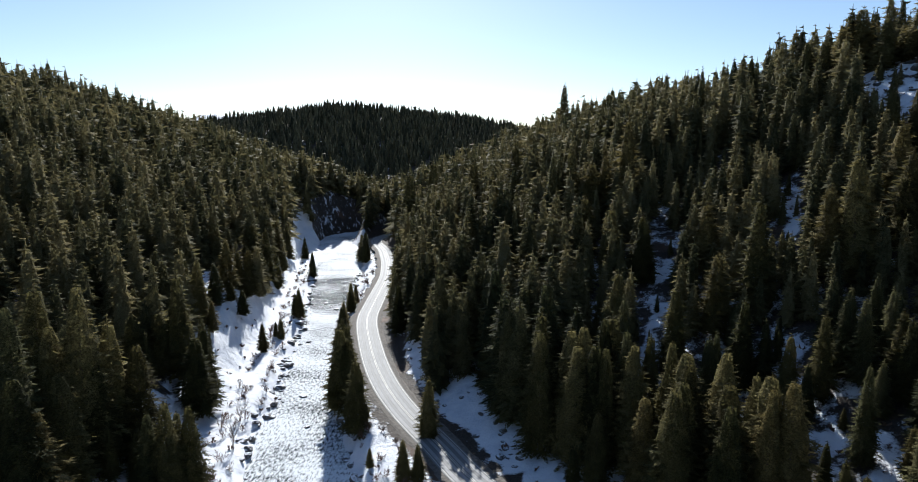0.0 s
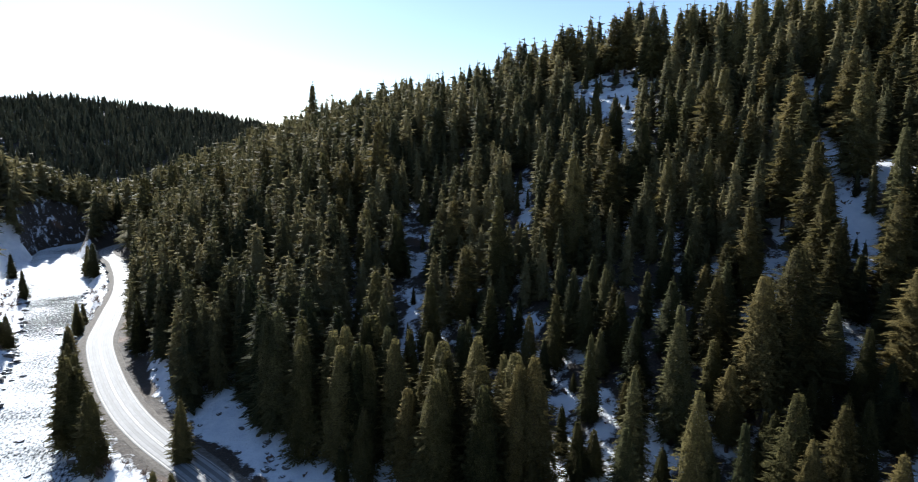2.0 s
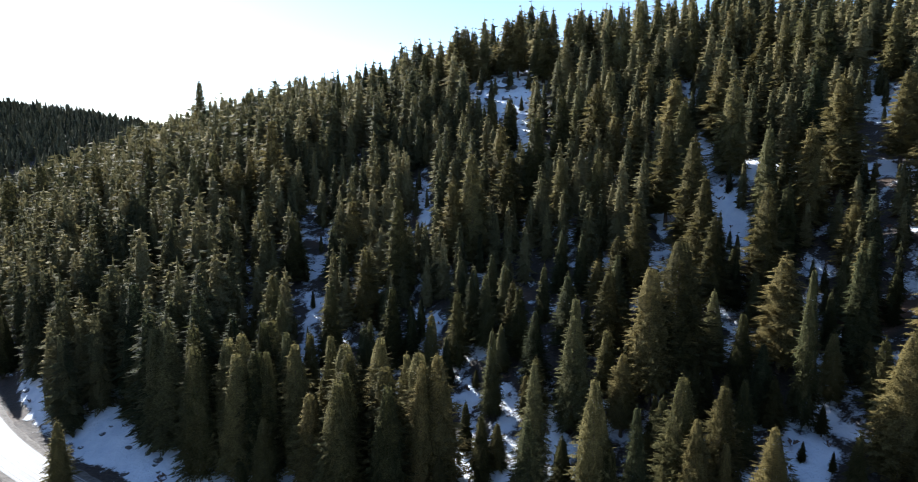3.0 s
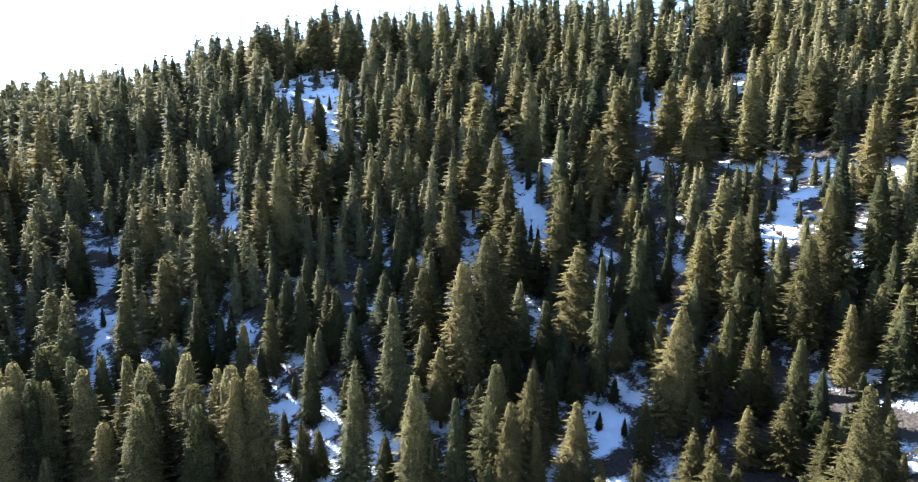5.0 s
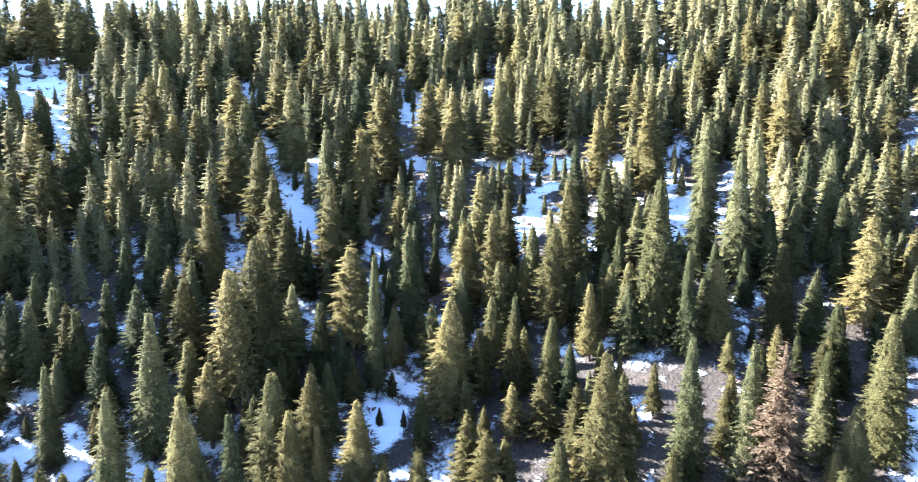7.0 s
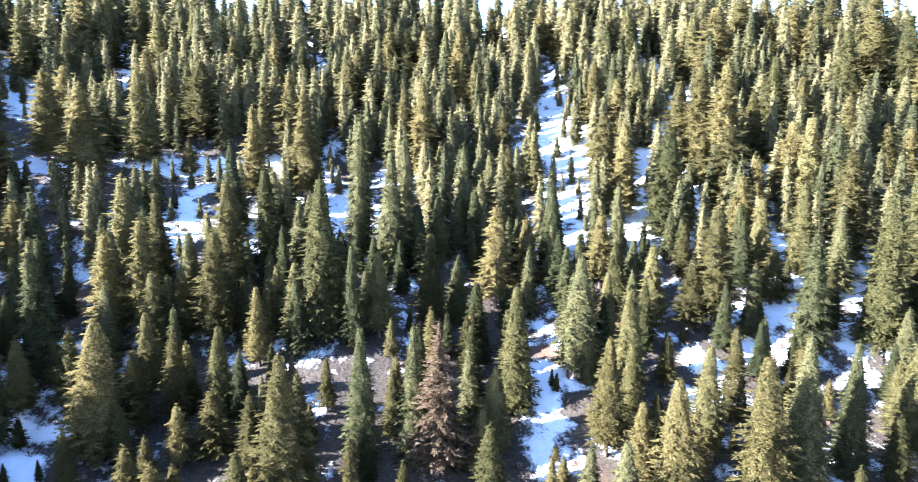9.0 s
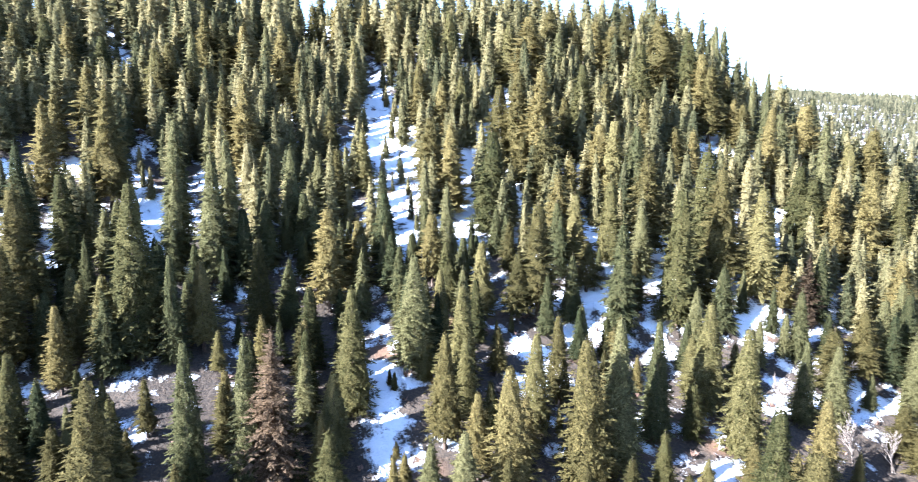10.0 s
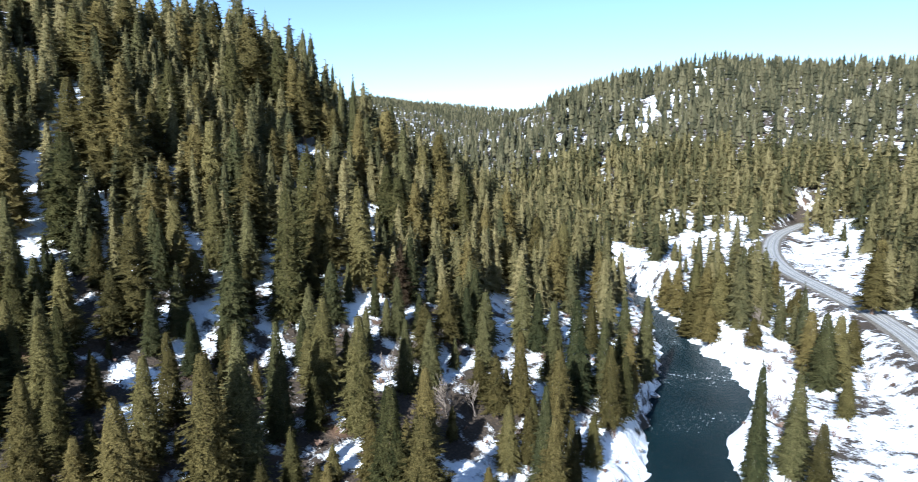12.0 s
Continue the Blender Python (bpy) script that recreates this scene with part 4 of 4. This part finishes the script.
def density(x, y, rise, from_river, from_road):
    """The share of places where a tree stands."""
    keep = np.clip((rise - 1.0) / 3.0, 0, 1)
    bearing = np.degrees(np.arctan2(x, y))
    sunny_side = np.clip((bearing - 14) / 28, 0, 1) * (np.hypot(x, y) < 450)
    open_side = np.clip((bearing - 85) / 30, 0, 1) * (np.hypot(x, y) < 450)
    keep = keep * np.clip(0.84 - 0.40 * sunny_side - 0.14 * open_side + (0.35 + 0.2 * open_side) * rolling(x, y, 40, 9), 0.06, 1)
    steep = np.clip((np.hypot(x, y) - 125) / 60, 0, 1)
    keep = keep * (1 - 0.32 * sunny_side * steep) + 0.22 * sunny_side * (1 - steep) * (rise > 4)
    keep = np.where((bearing > 11) & (bearing < 150) & (np.hypot(x, y) < 260) & (rise > 3), np.maximum(keep, 0.80 + 0.2 * rolling(x, y, 40, 9) - 0.08 * np.clip((150 - np.hypot(x, y)) / 40, 0, 1)), keep)
    far_south = (y < -300)
    keep = np.where(far_south, keep * np.clip(0.93 + 0.42 * rolling(x, y, 90, 12), 0.12, 1), keep)
    keep = np.where((from_road < 8.5) | (from_river < np.where(y > 400, 2.0, 7)), 0, keep)
    keep = np.where((from_river < 15) & (x < -25) & (y > 75) & (y < 400), 0, keep)
    track, _, _ = to_line(x, y, TRACK)
    keep = np.where(track < 3.2, 0, keep)
    _, _, side = to_line(x, y, ROAD_FINE)
    keep = np.where((side > 0) & (from_road > 14) & (from_road < 34) & (y > 80) & (y < 155), 0.97, keep)
    keep = np.where((side > 0) & (from_road < np.where(y < 140, 14, 9.5)) & (y > 80) & (y < 170), 0, keep)
    keep = np.where((side < 0) & (from_river < 26) & (y > 90) & (y < 330) & (x > -48), 0, keep)
    _, _, bank_side = to_line(x, y, RIVER_FINE)
    flat = (bank_side < 0) & (y < -90) & (y > -300) & (from_road < 45) & (x > -70)
    keep = np.where(flat, 0, keep)
    keep = np.where(flat & (side > 0) & (y < -194) & (from_river > 5) & (from_river < 20) & (from_road > 12), 0.75, keep)
    keep = np.where(flat & (side < 0) & (y < -150) & (from_road > 15), 0.42, keep)
    keep = np.where((bearing > 136) & (bearing < 162) & (np.hypot(x, y) < 135), 0.55 * keep, keep)
    far_open = (y < -330)
    return np.where(openness(x, y) > -1.5, np.where(far_open, 0.40, 0.58) * keep, keep)


def bearing_of(x, y):
    return np.degrees(np.arctan2(x, y)) % 360


def in_sight(x, y, top):
    """Whether a top shows over the land in front of it, from above the river."""
    highest = np.full(x.shape, -9.0)
    away = np.hypot(x, y)
    for f in np.linspace(0.3, 0.96, 16):
        highest = np.maximum(highest, (hills(x * f, y * f, np.full(x.shape, 5.0)) - EYE_Z) / (away * f))
    return (top - EYE_Z) / away > highest - 0.012


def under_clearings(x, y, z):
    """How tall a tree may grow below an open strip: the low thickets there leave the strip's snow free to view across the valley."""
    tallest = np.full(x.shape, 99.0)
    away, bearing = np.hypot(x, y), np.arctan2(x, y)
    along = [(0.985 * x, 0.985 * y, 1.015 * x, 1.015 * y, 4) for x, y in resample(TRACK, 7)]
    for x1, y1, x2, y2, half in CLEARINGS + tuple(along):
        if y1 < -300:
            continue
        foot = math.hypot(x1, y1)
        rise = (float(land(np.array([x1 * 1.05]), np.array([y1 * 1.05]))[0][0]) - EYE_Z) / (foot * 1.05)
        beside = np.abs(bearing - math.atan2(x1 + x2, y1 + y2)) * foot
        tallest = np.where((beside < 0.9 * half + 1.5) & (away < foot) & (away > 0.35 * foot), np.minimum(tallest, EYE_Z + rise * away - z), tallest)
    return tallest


rng = np.random.default_rng(5)
counts = {kind: 0 for kind in KINDS if kind != "dead_tree"}


def pick_kind(x, y, r, shape=0.185):
    """Slender trees are spruces; among the rest pines prefer the sunny slope, firs the shade."""
    sunny = 0.20 + 0.35 * min(max((math.degrees(math.atan2(x, y)) - 25) / 30, 0), 1) + (0.25 if shape > 0.205 else 0)
    kind = "spruce_tree" if shape < 0.15 or r > 0.93 else "pine_tree" if r < sunny else "fir_tree"
    if counts[kind] >= 300:
        kind = min(counts, key=counts.get)
    counts[kind] += 1
    return kind


placed = []
for name, group in STANDING.items():
    for x, y, h, reach in group:
        placed.append((x, y))
        kind = "dead_tree" if name == "dying" else "pine_tree" if name == "ridge_giant" else pick_kind(x, y, rng.uniform(), reach / h)
        z = float(land(np.array([x]), np.array([y]))[0][0])
        tree = place(kind, x, y, z, h, reach, rng.uniform(0, 360), rng.uniform(-1.5, 1.5))
        if name in ("south_flat", "south_road", "river_bank", "road_bank"):
            tagged(tree, "lone green conifer in the open snow beside the river", group="conifers of the river flat")
        elif name == "ridge_giant":
            tagged(tree, "very tall slender conifer that towers over the ridge")

x, y = scatter(5.2, 600, rng)
z, rise, from_river, from_road = land(x, y)
away, bearing = np.hypot(x, y), bearing_of(x, y)
keep = rng.uniform(0, 1, x.shape) < density(x, y, rise, from_river, from_road)
keep &= (away > 72) & (away < 560)
x, y, z, away, bearing = x[keep], y[keep], z[keep], away[keep], bearing[keep]
spots_listed = np.array(placed)
gap = np.min((x[:, None] - spots_listed[None, :, 0]) ** 2 + (y[:, None] - spots_listed[None, :, 1]) ** 2, axis=1)
keep = gap > 3.0 ** 2
x, y, z, away, bearing = x[keep], y[keep], z[keep], away[keep], bearing[keep]
tall = np.where(rng.uniform(0, 1, x.shape) < 0.72, rng.uniform(17, 28, x.shape), rng.uniform(7, 18, x.shape))
# young growth fills the near slope between the old trees
young = (bearing > 11) & (bearing < 160) & (away < 225)
young |= (bearing > 318) & (away < 150)
tall = np.where(young, rng.uniform(6, 14, x.shape) + 7 * np.clip((away - 100) / 80, 0, 1), tall)
tall = np.where(openness(x, y) > -1.5, 0.42 * tall, tall)
road_gap, _, road_side = to_line(x, y, ROAD_FINE)
tall = np.where((road_side > 0) & (road_gap < 30) & (y > 80) & (y < 155), np.maximum(tall, 22.0), tall)
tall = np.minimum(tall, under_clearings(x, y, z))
keep = tall > 2.5
x, y, z, away, bearing, tall = x[keep], y[keep], z[keep], away[keep], bearing[keep], tall[keep]
spots = np.column_stack((x, y, z, tall, rng.uniform(0, 6.28, x.shape)))
seen = ((bearing > 318) | (bearing < 188)) & in_sight(x, y, z + tall)
order = np.argsort(np.where(seen, away, 1e6))
room = 880 - len(placed)
near, mid = order[:room], order[room:]
for k in near:
    x, y, z, h, turn = spots[k]
    kind = pick_kind(x, y, rng.uniform())
    place(kind, x, y, z, h, h * rng.uniform(0.15, 0.22), math.degrees(turn), rng.uniform(-1.5, 1.5))
for models in MODELS.values():
    for model in models:
        for ob in (*model.children_recursive, model):
            bpy.data.objects.remove(ob)


def pattern(seed, radius, arms, sprays):
    v, f = crown_mesh(random.Random(seed), 1.0, radius, 0.04, arms, sprays, 0.4, 0.88, 0.22, 0.62)
    return np.array(v), np.array(f)


mid = mid[seen[mid] | (rng.uniform(0, 1, len(mid)) < 0.06)]
step = away[mid] < 330
close = away[mid] < 255
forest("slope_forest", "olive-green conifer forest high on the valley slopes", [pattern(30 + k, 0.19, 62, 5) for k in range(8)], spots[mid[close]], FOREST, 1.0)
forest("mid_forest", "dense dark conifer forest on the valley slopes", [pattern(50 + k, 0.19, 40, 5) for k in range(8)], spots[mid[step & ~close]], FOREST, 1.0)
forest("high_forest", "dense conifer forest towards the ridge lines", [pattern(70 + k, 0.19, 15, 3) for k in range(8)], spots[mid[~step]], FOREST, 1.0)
x, y = scatter(7.0, 1300, rng)
x2, y2 = scatter(14.0, 2600, rng)
beyond = (np.hypot(x2, y2) > 1280) & (np.hypot(x2, y2) < 2500) & (bearing_of(x2, y2) > 136) & (bearing_of(x2, y2) < 156)
x, y = np.append(x, x2[beyond]), np.append(y, y2[beyond])
z, rise, from_river, from_road = land(x, y)
away, bearing = np.hypot(x, y), bearing_of(x, y)
keep = (away > 560) & ((bearing > 322) | (bearing < 12) | ((bearing > 136) & (bearing < 187)))
x, y, z, rise, from_river, from_road = (v[keep] for v in (x, y, z, rise, from_river, from_road))
tall = rng.uniform(9, 22, x.shape) * np.where((bearing[keep] < 154) & (bearing[keep] > 100) & (away[keep] > 700) & (away[keep] < 1290), 0.62, 1)
keep = (rng.uniform(0, 1, x.shape) < 0.95 * density(x, y, rise, from_river, from_road)) & in_sight(x, y, z + tall)
far = np.column_stack((x, y, z, tall, rng.uniform(0, 6.28, x.shape)))[keep]
forest("far_forest", "far conifer forest covering the hills", [tiered_crown(random.Random(90 + k), 0.19, 4, 5) for k in range(8)], far, FAR, 1.1)

# ---------------------------------------------------------------- road details
def strip_part(name, offset, half, lift, mat, parent, first=0, last=None):
    """A thin painted or worn band along the road, at that offset from its middle."""
    line = ROAD_DENSE[first:last]
    verts = ribbon(line, (offset - half, offset + half), (lift, lift))
    return mesh_object(name, *grid_mesh(verts, len(line), 2), mat, parent)


ROAD_DENSE = resample(np.column_stack((ROAD_LINE, ROAD_Z)), 3)
road = bpy.data.objects["road"]
for offset, half, mat, name, lift in ((-2.35, 0.34, SALT, "tyre_track", 0.196), (-0.85, 0.32, SALT, "tyre_track", 0.228), (0.85, 0.32, SALT, "tyre_track", 0.228), (2.35, 0.34, SALT, "tyre_track", 0.196),
                                      (-0.16, 0.07, PAINT, "centre_line", 0.250), (0.16, 0.07, PAINT, "centre_line", 0.250), (-3.05, 0.07, PAINT, "edge_line", 0.185), (3.05, 0.07, PAINT, "edge_line", 0.185)):
    strip_part(name, offset, half, lift, mat, road)
for side in (-1, 1):
    line = ROAD_DENSE
    wob = 0.5 * np.sin(np.arange(len(line)) * 0.9) + 0.35 * np.sin(np.arange(len(line)) * 2.3 + side)
    verts = ribbon(line, (side * 3.42, side * 4.3, side * 5.6), (0.12, 0.13, -0.25))
    verts = verts.reshape(len(line), 3, 3)
    verts[:, 2, :2] += (verts[:, 2, :2] - line[:, :2]) / 6.0 * wob[:, None]
    mesh_object("shoulder", *grid_mesh(verts.reshape(-1, 3), len(line), 3), GRAVEL, road)


# ---------------------------------------------------------------- boulders, brush
def boulder_mesh(seed):
    rng = random.Random(seed)
    bm = bmesh.new()
    bmesh.ops.create_icosphere(bm, subdivisions=2, radius=1.0)
    shift = Vector((rng.uniform(-9, 9), rng.uniform(-9, 9), rng.uniform(-9, 9)))
    for v in bm.verts:
        n = noise.noise(v.co * 1.1 + shift) * 0.45 + noise.noise(v.co * 2.6 + shift) * 0.16
        v.co *= 1 + n
        v.co.z *= 0.62
        v.co.x *= 1.2
    mesh = bpy.data.meshes.new("boulder")
    bm.to_mesh(mesh)
    bm.free()
    mesh.materials.append(ROCK)
    return mesh


def shrub_mesh(seed, mat=TWIGS):
    """Bare stems that fan out from one foot and fork twice."""
    rng = random.Random(seed)
    verts, faces = [], []

    def stem(p, d, length, width, depth):
        q = p + d * length
        side = d.cross(Vector((rng.uniform(-1, 1), rng.uniform(-1, 1), 0.3))).normalized() * width
        i = len(verts)
        verts.extend((tuple(p - side), tuple(p + side), tuple(q)))
        faces.append((i, i + 1, i + 2))
        if depth:
            for _ in range(3):
                turn = Vector((rng.uniform(-1, 1), rng.uniform(-1, 1), rng.uniform(-0.2, 0.7))) * 0.6
                stem(p + d * length * rng.uniform(0.4, 0.85), (d + turn).normalized(), length * rng.uniform(0.45, 0.7), width * 0.7, depth - 1)

    for _ in range(11):
        d = Vector((rng.uniform(-0.7, 0.7), rng.uniform(-0.7, 0.7), 1.0)).normalized()
        stem(Vector((rng.uniform(-0.35, 0.35), rng.uniform(-0.35, 0.35), -0.1)), d, rng.uniform(0.6, 1.1), 0.045, 2)
    mesh = bpy.data.meshes.new("shrub")
    mesh.from_pydata(verts, [], faces)
    mesh.materials.append(mat)
    return mesh


BOULDERS = [boulder_mesh(k) for k in range(6)]
SHRUBS = [shrub_mesh(k) for k in range(6)]


def ground_z(x, y):
    return float(land(np.array([float(x)]), np.array([float(y)]))[0][0])


def put(name, mesh, x, y, z, size, label, category, group):
    ob = new(name, mesh)
    ob.matrix_world = pose(x, y, z, rng.uniform(-12, 12), rng.uniform(-12, 12), rng.uniform(0, 360))
    ob.scale = (size * rng.uniform(0.8, 1.25), size * rng.uniform(0.8, 1.25), size * rng.uniform(0.7, 1.1))
    return tagged(ob, label, category, group)


bank = resample(np.column_stack((RIVER, RIVER_HALF)), 2.2)
tangent = np.gradient(bank[:, :2], axis=0)
tangent /= np.linalg.norm(tangent, axis=1)[:, None]
shown = [i for i in range(len(bank)) if 95 < bank[i, 1] < 300 or -235 < bank[i, 1] < -98]
made = 0
for i in shown:
    for side in (-1, 1):
        if rng.uniform() < (0.85 if bank[i, 1] > 0 else 0.25) and made < 290:
            off = side * (bank[i, 2] + rng.normal(0.4, 0.8))
            x, y = bank[i, 0] - tangent[i, 1] * off, bank[i, 1] + tangent[i, 0] * off
            size = rng.uniform(0.35, 0.95) * (1.35 if 95 < bank[i, 1] < 230 else 1) * (1.7 if rng.uniform() < 0.14 else 1)
            put("boulder", BOULDERS[made % 6], x, y, max(ground_z(x, y), -0.15) + 0.1 * size, size, "dark river boulder capped with snow at the water's edge", "boulder", "boulders along the river")
            made += 1
for x, y, size in ((-38, 150, 0.9), (-47, 195, 0.8), (-33, 133, 0.7), (36, -172, 0.4), (-52, 246, 0.9), (-46, 236, 0.8)):
    put("boulder", BOULDERS[int(size * 10) % 6], x, y, 0.0, size, "dark river boulder standing in the rapids", "boulder", "boulders along the river")

made = 0
for _ in range(1400):
    i = shown[int(rng.integers(len(shown)))]
    front = bank[i, 1] > 0
    side = -1 if rng.uniform() < 0.5 else 1
    off = side * (bank[i, 2] + rng.uniform(2.0, 9.0 if front else 22.0))
    x, y = bank[i, 0] - tangent[i, 1] * off, bank[i, 1] + tangent[i, 0] * off
    if made >= 295:
        break
    z, rise, from_river, from_road = (float(v[0]) for v in land(np.array([x]), np.array([y])))
    if from_river > 1.5 and from_road > 6 and made < 295 and rolling(np.array([x]), np.array([y]), 20, 7)[0] > (-0.15 if front else -0.05):
        put("shrub", SHRUBS[made % 6], x, y, z, rng.uniform(0.8, 1.7), "leafless reddish-brown shrub in the snow of the river bank", "shrub", "shrubs of the river bank")
        made += 1


# ---------------------------------------------------------------- undergrowth
def undergrowth():
    """Low dark brush and fallen wood that breaks the snow between the trees."""
    gen = np.random.default_rng(11)
    x, y = scatter(5.0, 330, gen)
    z, rise, from_river, from_road = land(x, y)
    bearing = bearing_of(x, y)
    keep = (rise > 1.0) & (from_road > 8) & ((bearing < 175) | (bearing > 320)) & (np.hypot(x, y) > 70) & (gen.uniform(0, 1, x.shape) < np.where(openness(x, y) > -2, 0.85, 0.4))
    verts, faces = [], []
    for px, py, pz in zip(x[keep], y[keep], z[keep]):
        size = gen.uniform(0.4, 1.3)
        for _ in range(7):
            a, r = gen.uniform(0, 6.28), gen.uniform(0.3, 1.0) * size
            c, s, w = math.cos(a), math.sin(a), 0.28 * size
            i = len(verts)
            verts += [(px + 0.2 * c * r, py + 0.2 * s * r, pz - 0.1), (px + c * r - s * w, py + s * r + c * w, pz + gen.uniform(0.2, 0.8) * size), (px + c * r + s * w, py + s * r - c * w, pz + gen.uniform(0.1, 0.9) * size)]
            faces.append((i, i + 1, i + 2))
    ob = mesh_object("undergrowth", verts, faces, TWIGS)
    return tagged(ob, "low brown brush and fallen branches in the snow", "undergrowth", kind="stuff")


undergrowth()


def outcrop():
    """Snowy boulders on the bare knoll below the ridge and on the road cutting."""
    gen = np.random.default_rng(21)
    spots = [(gen.normal(150, 9), gen.normal(226, 9), gen.uniform(0.7, 2.0)) for _ in range(26)]
    spots += [(gen.uniform(-14, 14), 0, gen.uniform(0.3, 0.9)) for _ in range(40)]
    spots += [(0, -1, gen.uniform(0.5, 1.8)) for _ in range(34)]
    xs, ys = [], []
    for k, (x, y, size) in enumerate(spots):
        if k >= 66:
            i = int(gen.integers(len(ROAD_DENSE)))
            while not -325 < ROAD_DENSE[i, 1] < -195:
                i = int(gen.integers(len(ROAD_DENSE)))
            x, y = ROAD_DENSE[i, 0] - gen.uniform(7, 17), ROAD_DENSE[i, 1] + gen.uniform(-3, 3)
        elif k >= 26:
            i = int(gen.integers(len(ROAD_DENSE)))
            while not 95 < ROAD_DENSE[i, 1] < 190:
                i = int(gen.integers(len(ROAD_DENSE)))
            x, y = ROAD_DENSE[i, 0] + gen.uniform(7, 13), ROAD_DENSE[i, 1] + gen.uniform(2, 6)
        xs.append(x)
        ys.append(y)
    zs = land(np.array(xs), np.array(ys))[0]
    for k, (x, y, z) in enumerate(zip(xs, ys, zs)):
        label = "snow-capped grey rock on the bare knoll of the slope" if k < 26 else "dark rock in the snowy road cutting" if k < 66 else "grey rock of the rubble bank above the road"
        put("rock", BOULDERS[k % 6], x, y, float(z) + 0.1, spots[k][2], label, "rock", "rocks of the slope")


outcrop()


# ---------------------------------------------------------------- bare deciduous trees
def bare_tree_mesh(seed):
    """A leafless tree: a short trunk that forks again and again into fine twigs."""
    gen = random.Random(seed)
    verts, faces = [], []

    def limb(p, d, length, width, depth):
        q = p + d * length
        across = d.cross(Vector((gen.uniform(-1, 1), gen.uniform(-1, 1), 0.2))).normalized()
        other = d.cross(across).normalized()
        i = len(verts)
        for spot, w in ((p, width), (q, width * 0.6)):
            for k in range(3):
                a = 2.094 * k
                verts.append(tuple(spot + (across * math.cos(a) + other * math.sin(a)) * w))
        faces.extend((i + k, i + (k + 1) % 3, i + 3 + (k + 1) % 3, i + 3 + k) for k in range(3))
        if depth:
            for _ in range(3 if depth > 1 else 4):
                turn = Vector((gen.uniform(-1, 1), gen.uniform(-1, 1), gen.uniform(-0.1, 0.6))) * 0.65
                limb(p + d * length * gen.uniform(0.45, 1.0), (d + turn).normalized(), length * gen.uniform(0.5, 0.8), max(width * 0.6, 0.018), depth - 1)

    for _ in range(3):
        d = Vector((gen.uniform(-0.3, 0.3), gen.uniform(-0.3, 0.3), 1.0)).normalized()
        limb(Vector((gen.uniform(-0.3, 0.3), gen.uniform(-0.3, 0.3), -0.3)), d, gen.uniform(2.2, 3.2), 0.10, 4)
    mesh = bpy.data.meshes.new("bare_tree")
    mesh.from_pydata(verts, [], faces)
    mesh.materials.append(GREY_TWIGS)
    return mesh


BARE_SPOTS = ((62.3, -90.1, 1.2), (59.4, -94.1, 1.0), (57.5, -98.2, 1.1), (74.2, -88, 0.9), (17.4, -144.7, 1.1), (12.2, -131.8, 0.9), (29, -182.5, 1.0), (28.4, -200.6, 1.2), (6.1, -179.9, 0.8),
              (0.7, -174, 0.8), (74.4, -101, 1.1), (75.3, -96, 1.0), (8.3, -131.9, 0.7), (72.1, -251.9, 1.1), (79.8, -238.8, 1.0), (-43.8, 118.1, 0.8), (-46.8, 131.1, 0.7))
GREY_TWIGS = plain_material("grey_twigs", (0.12, 0.095, 0.075), (0.27, 0.22, 0.18), 1.2)
BARE = [bare_tree_mesh(k) for k in range(4)]
for k, (x, y, size) in enumerate(BARE_SPOTS):
    put("bare_tree", BARE[k % 4], x, y, ground_z(x, y), size, "leafless grey-brown deciduous tree among the conifers", "tree", "bare trees of the valley")
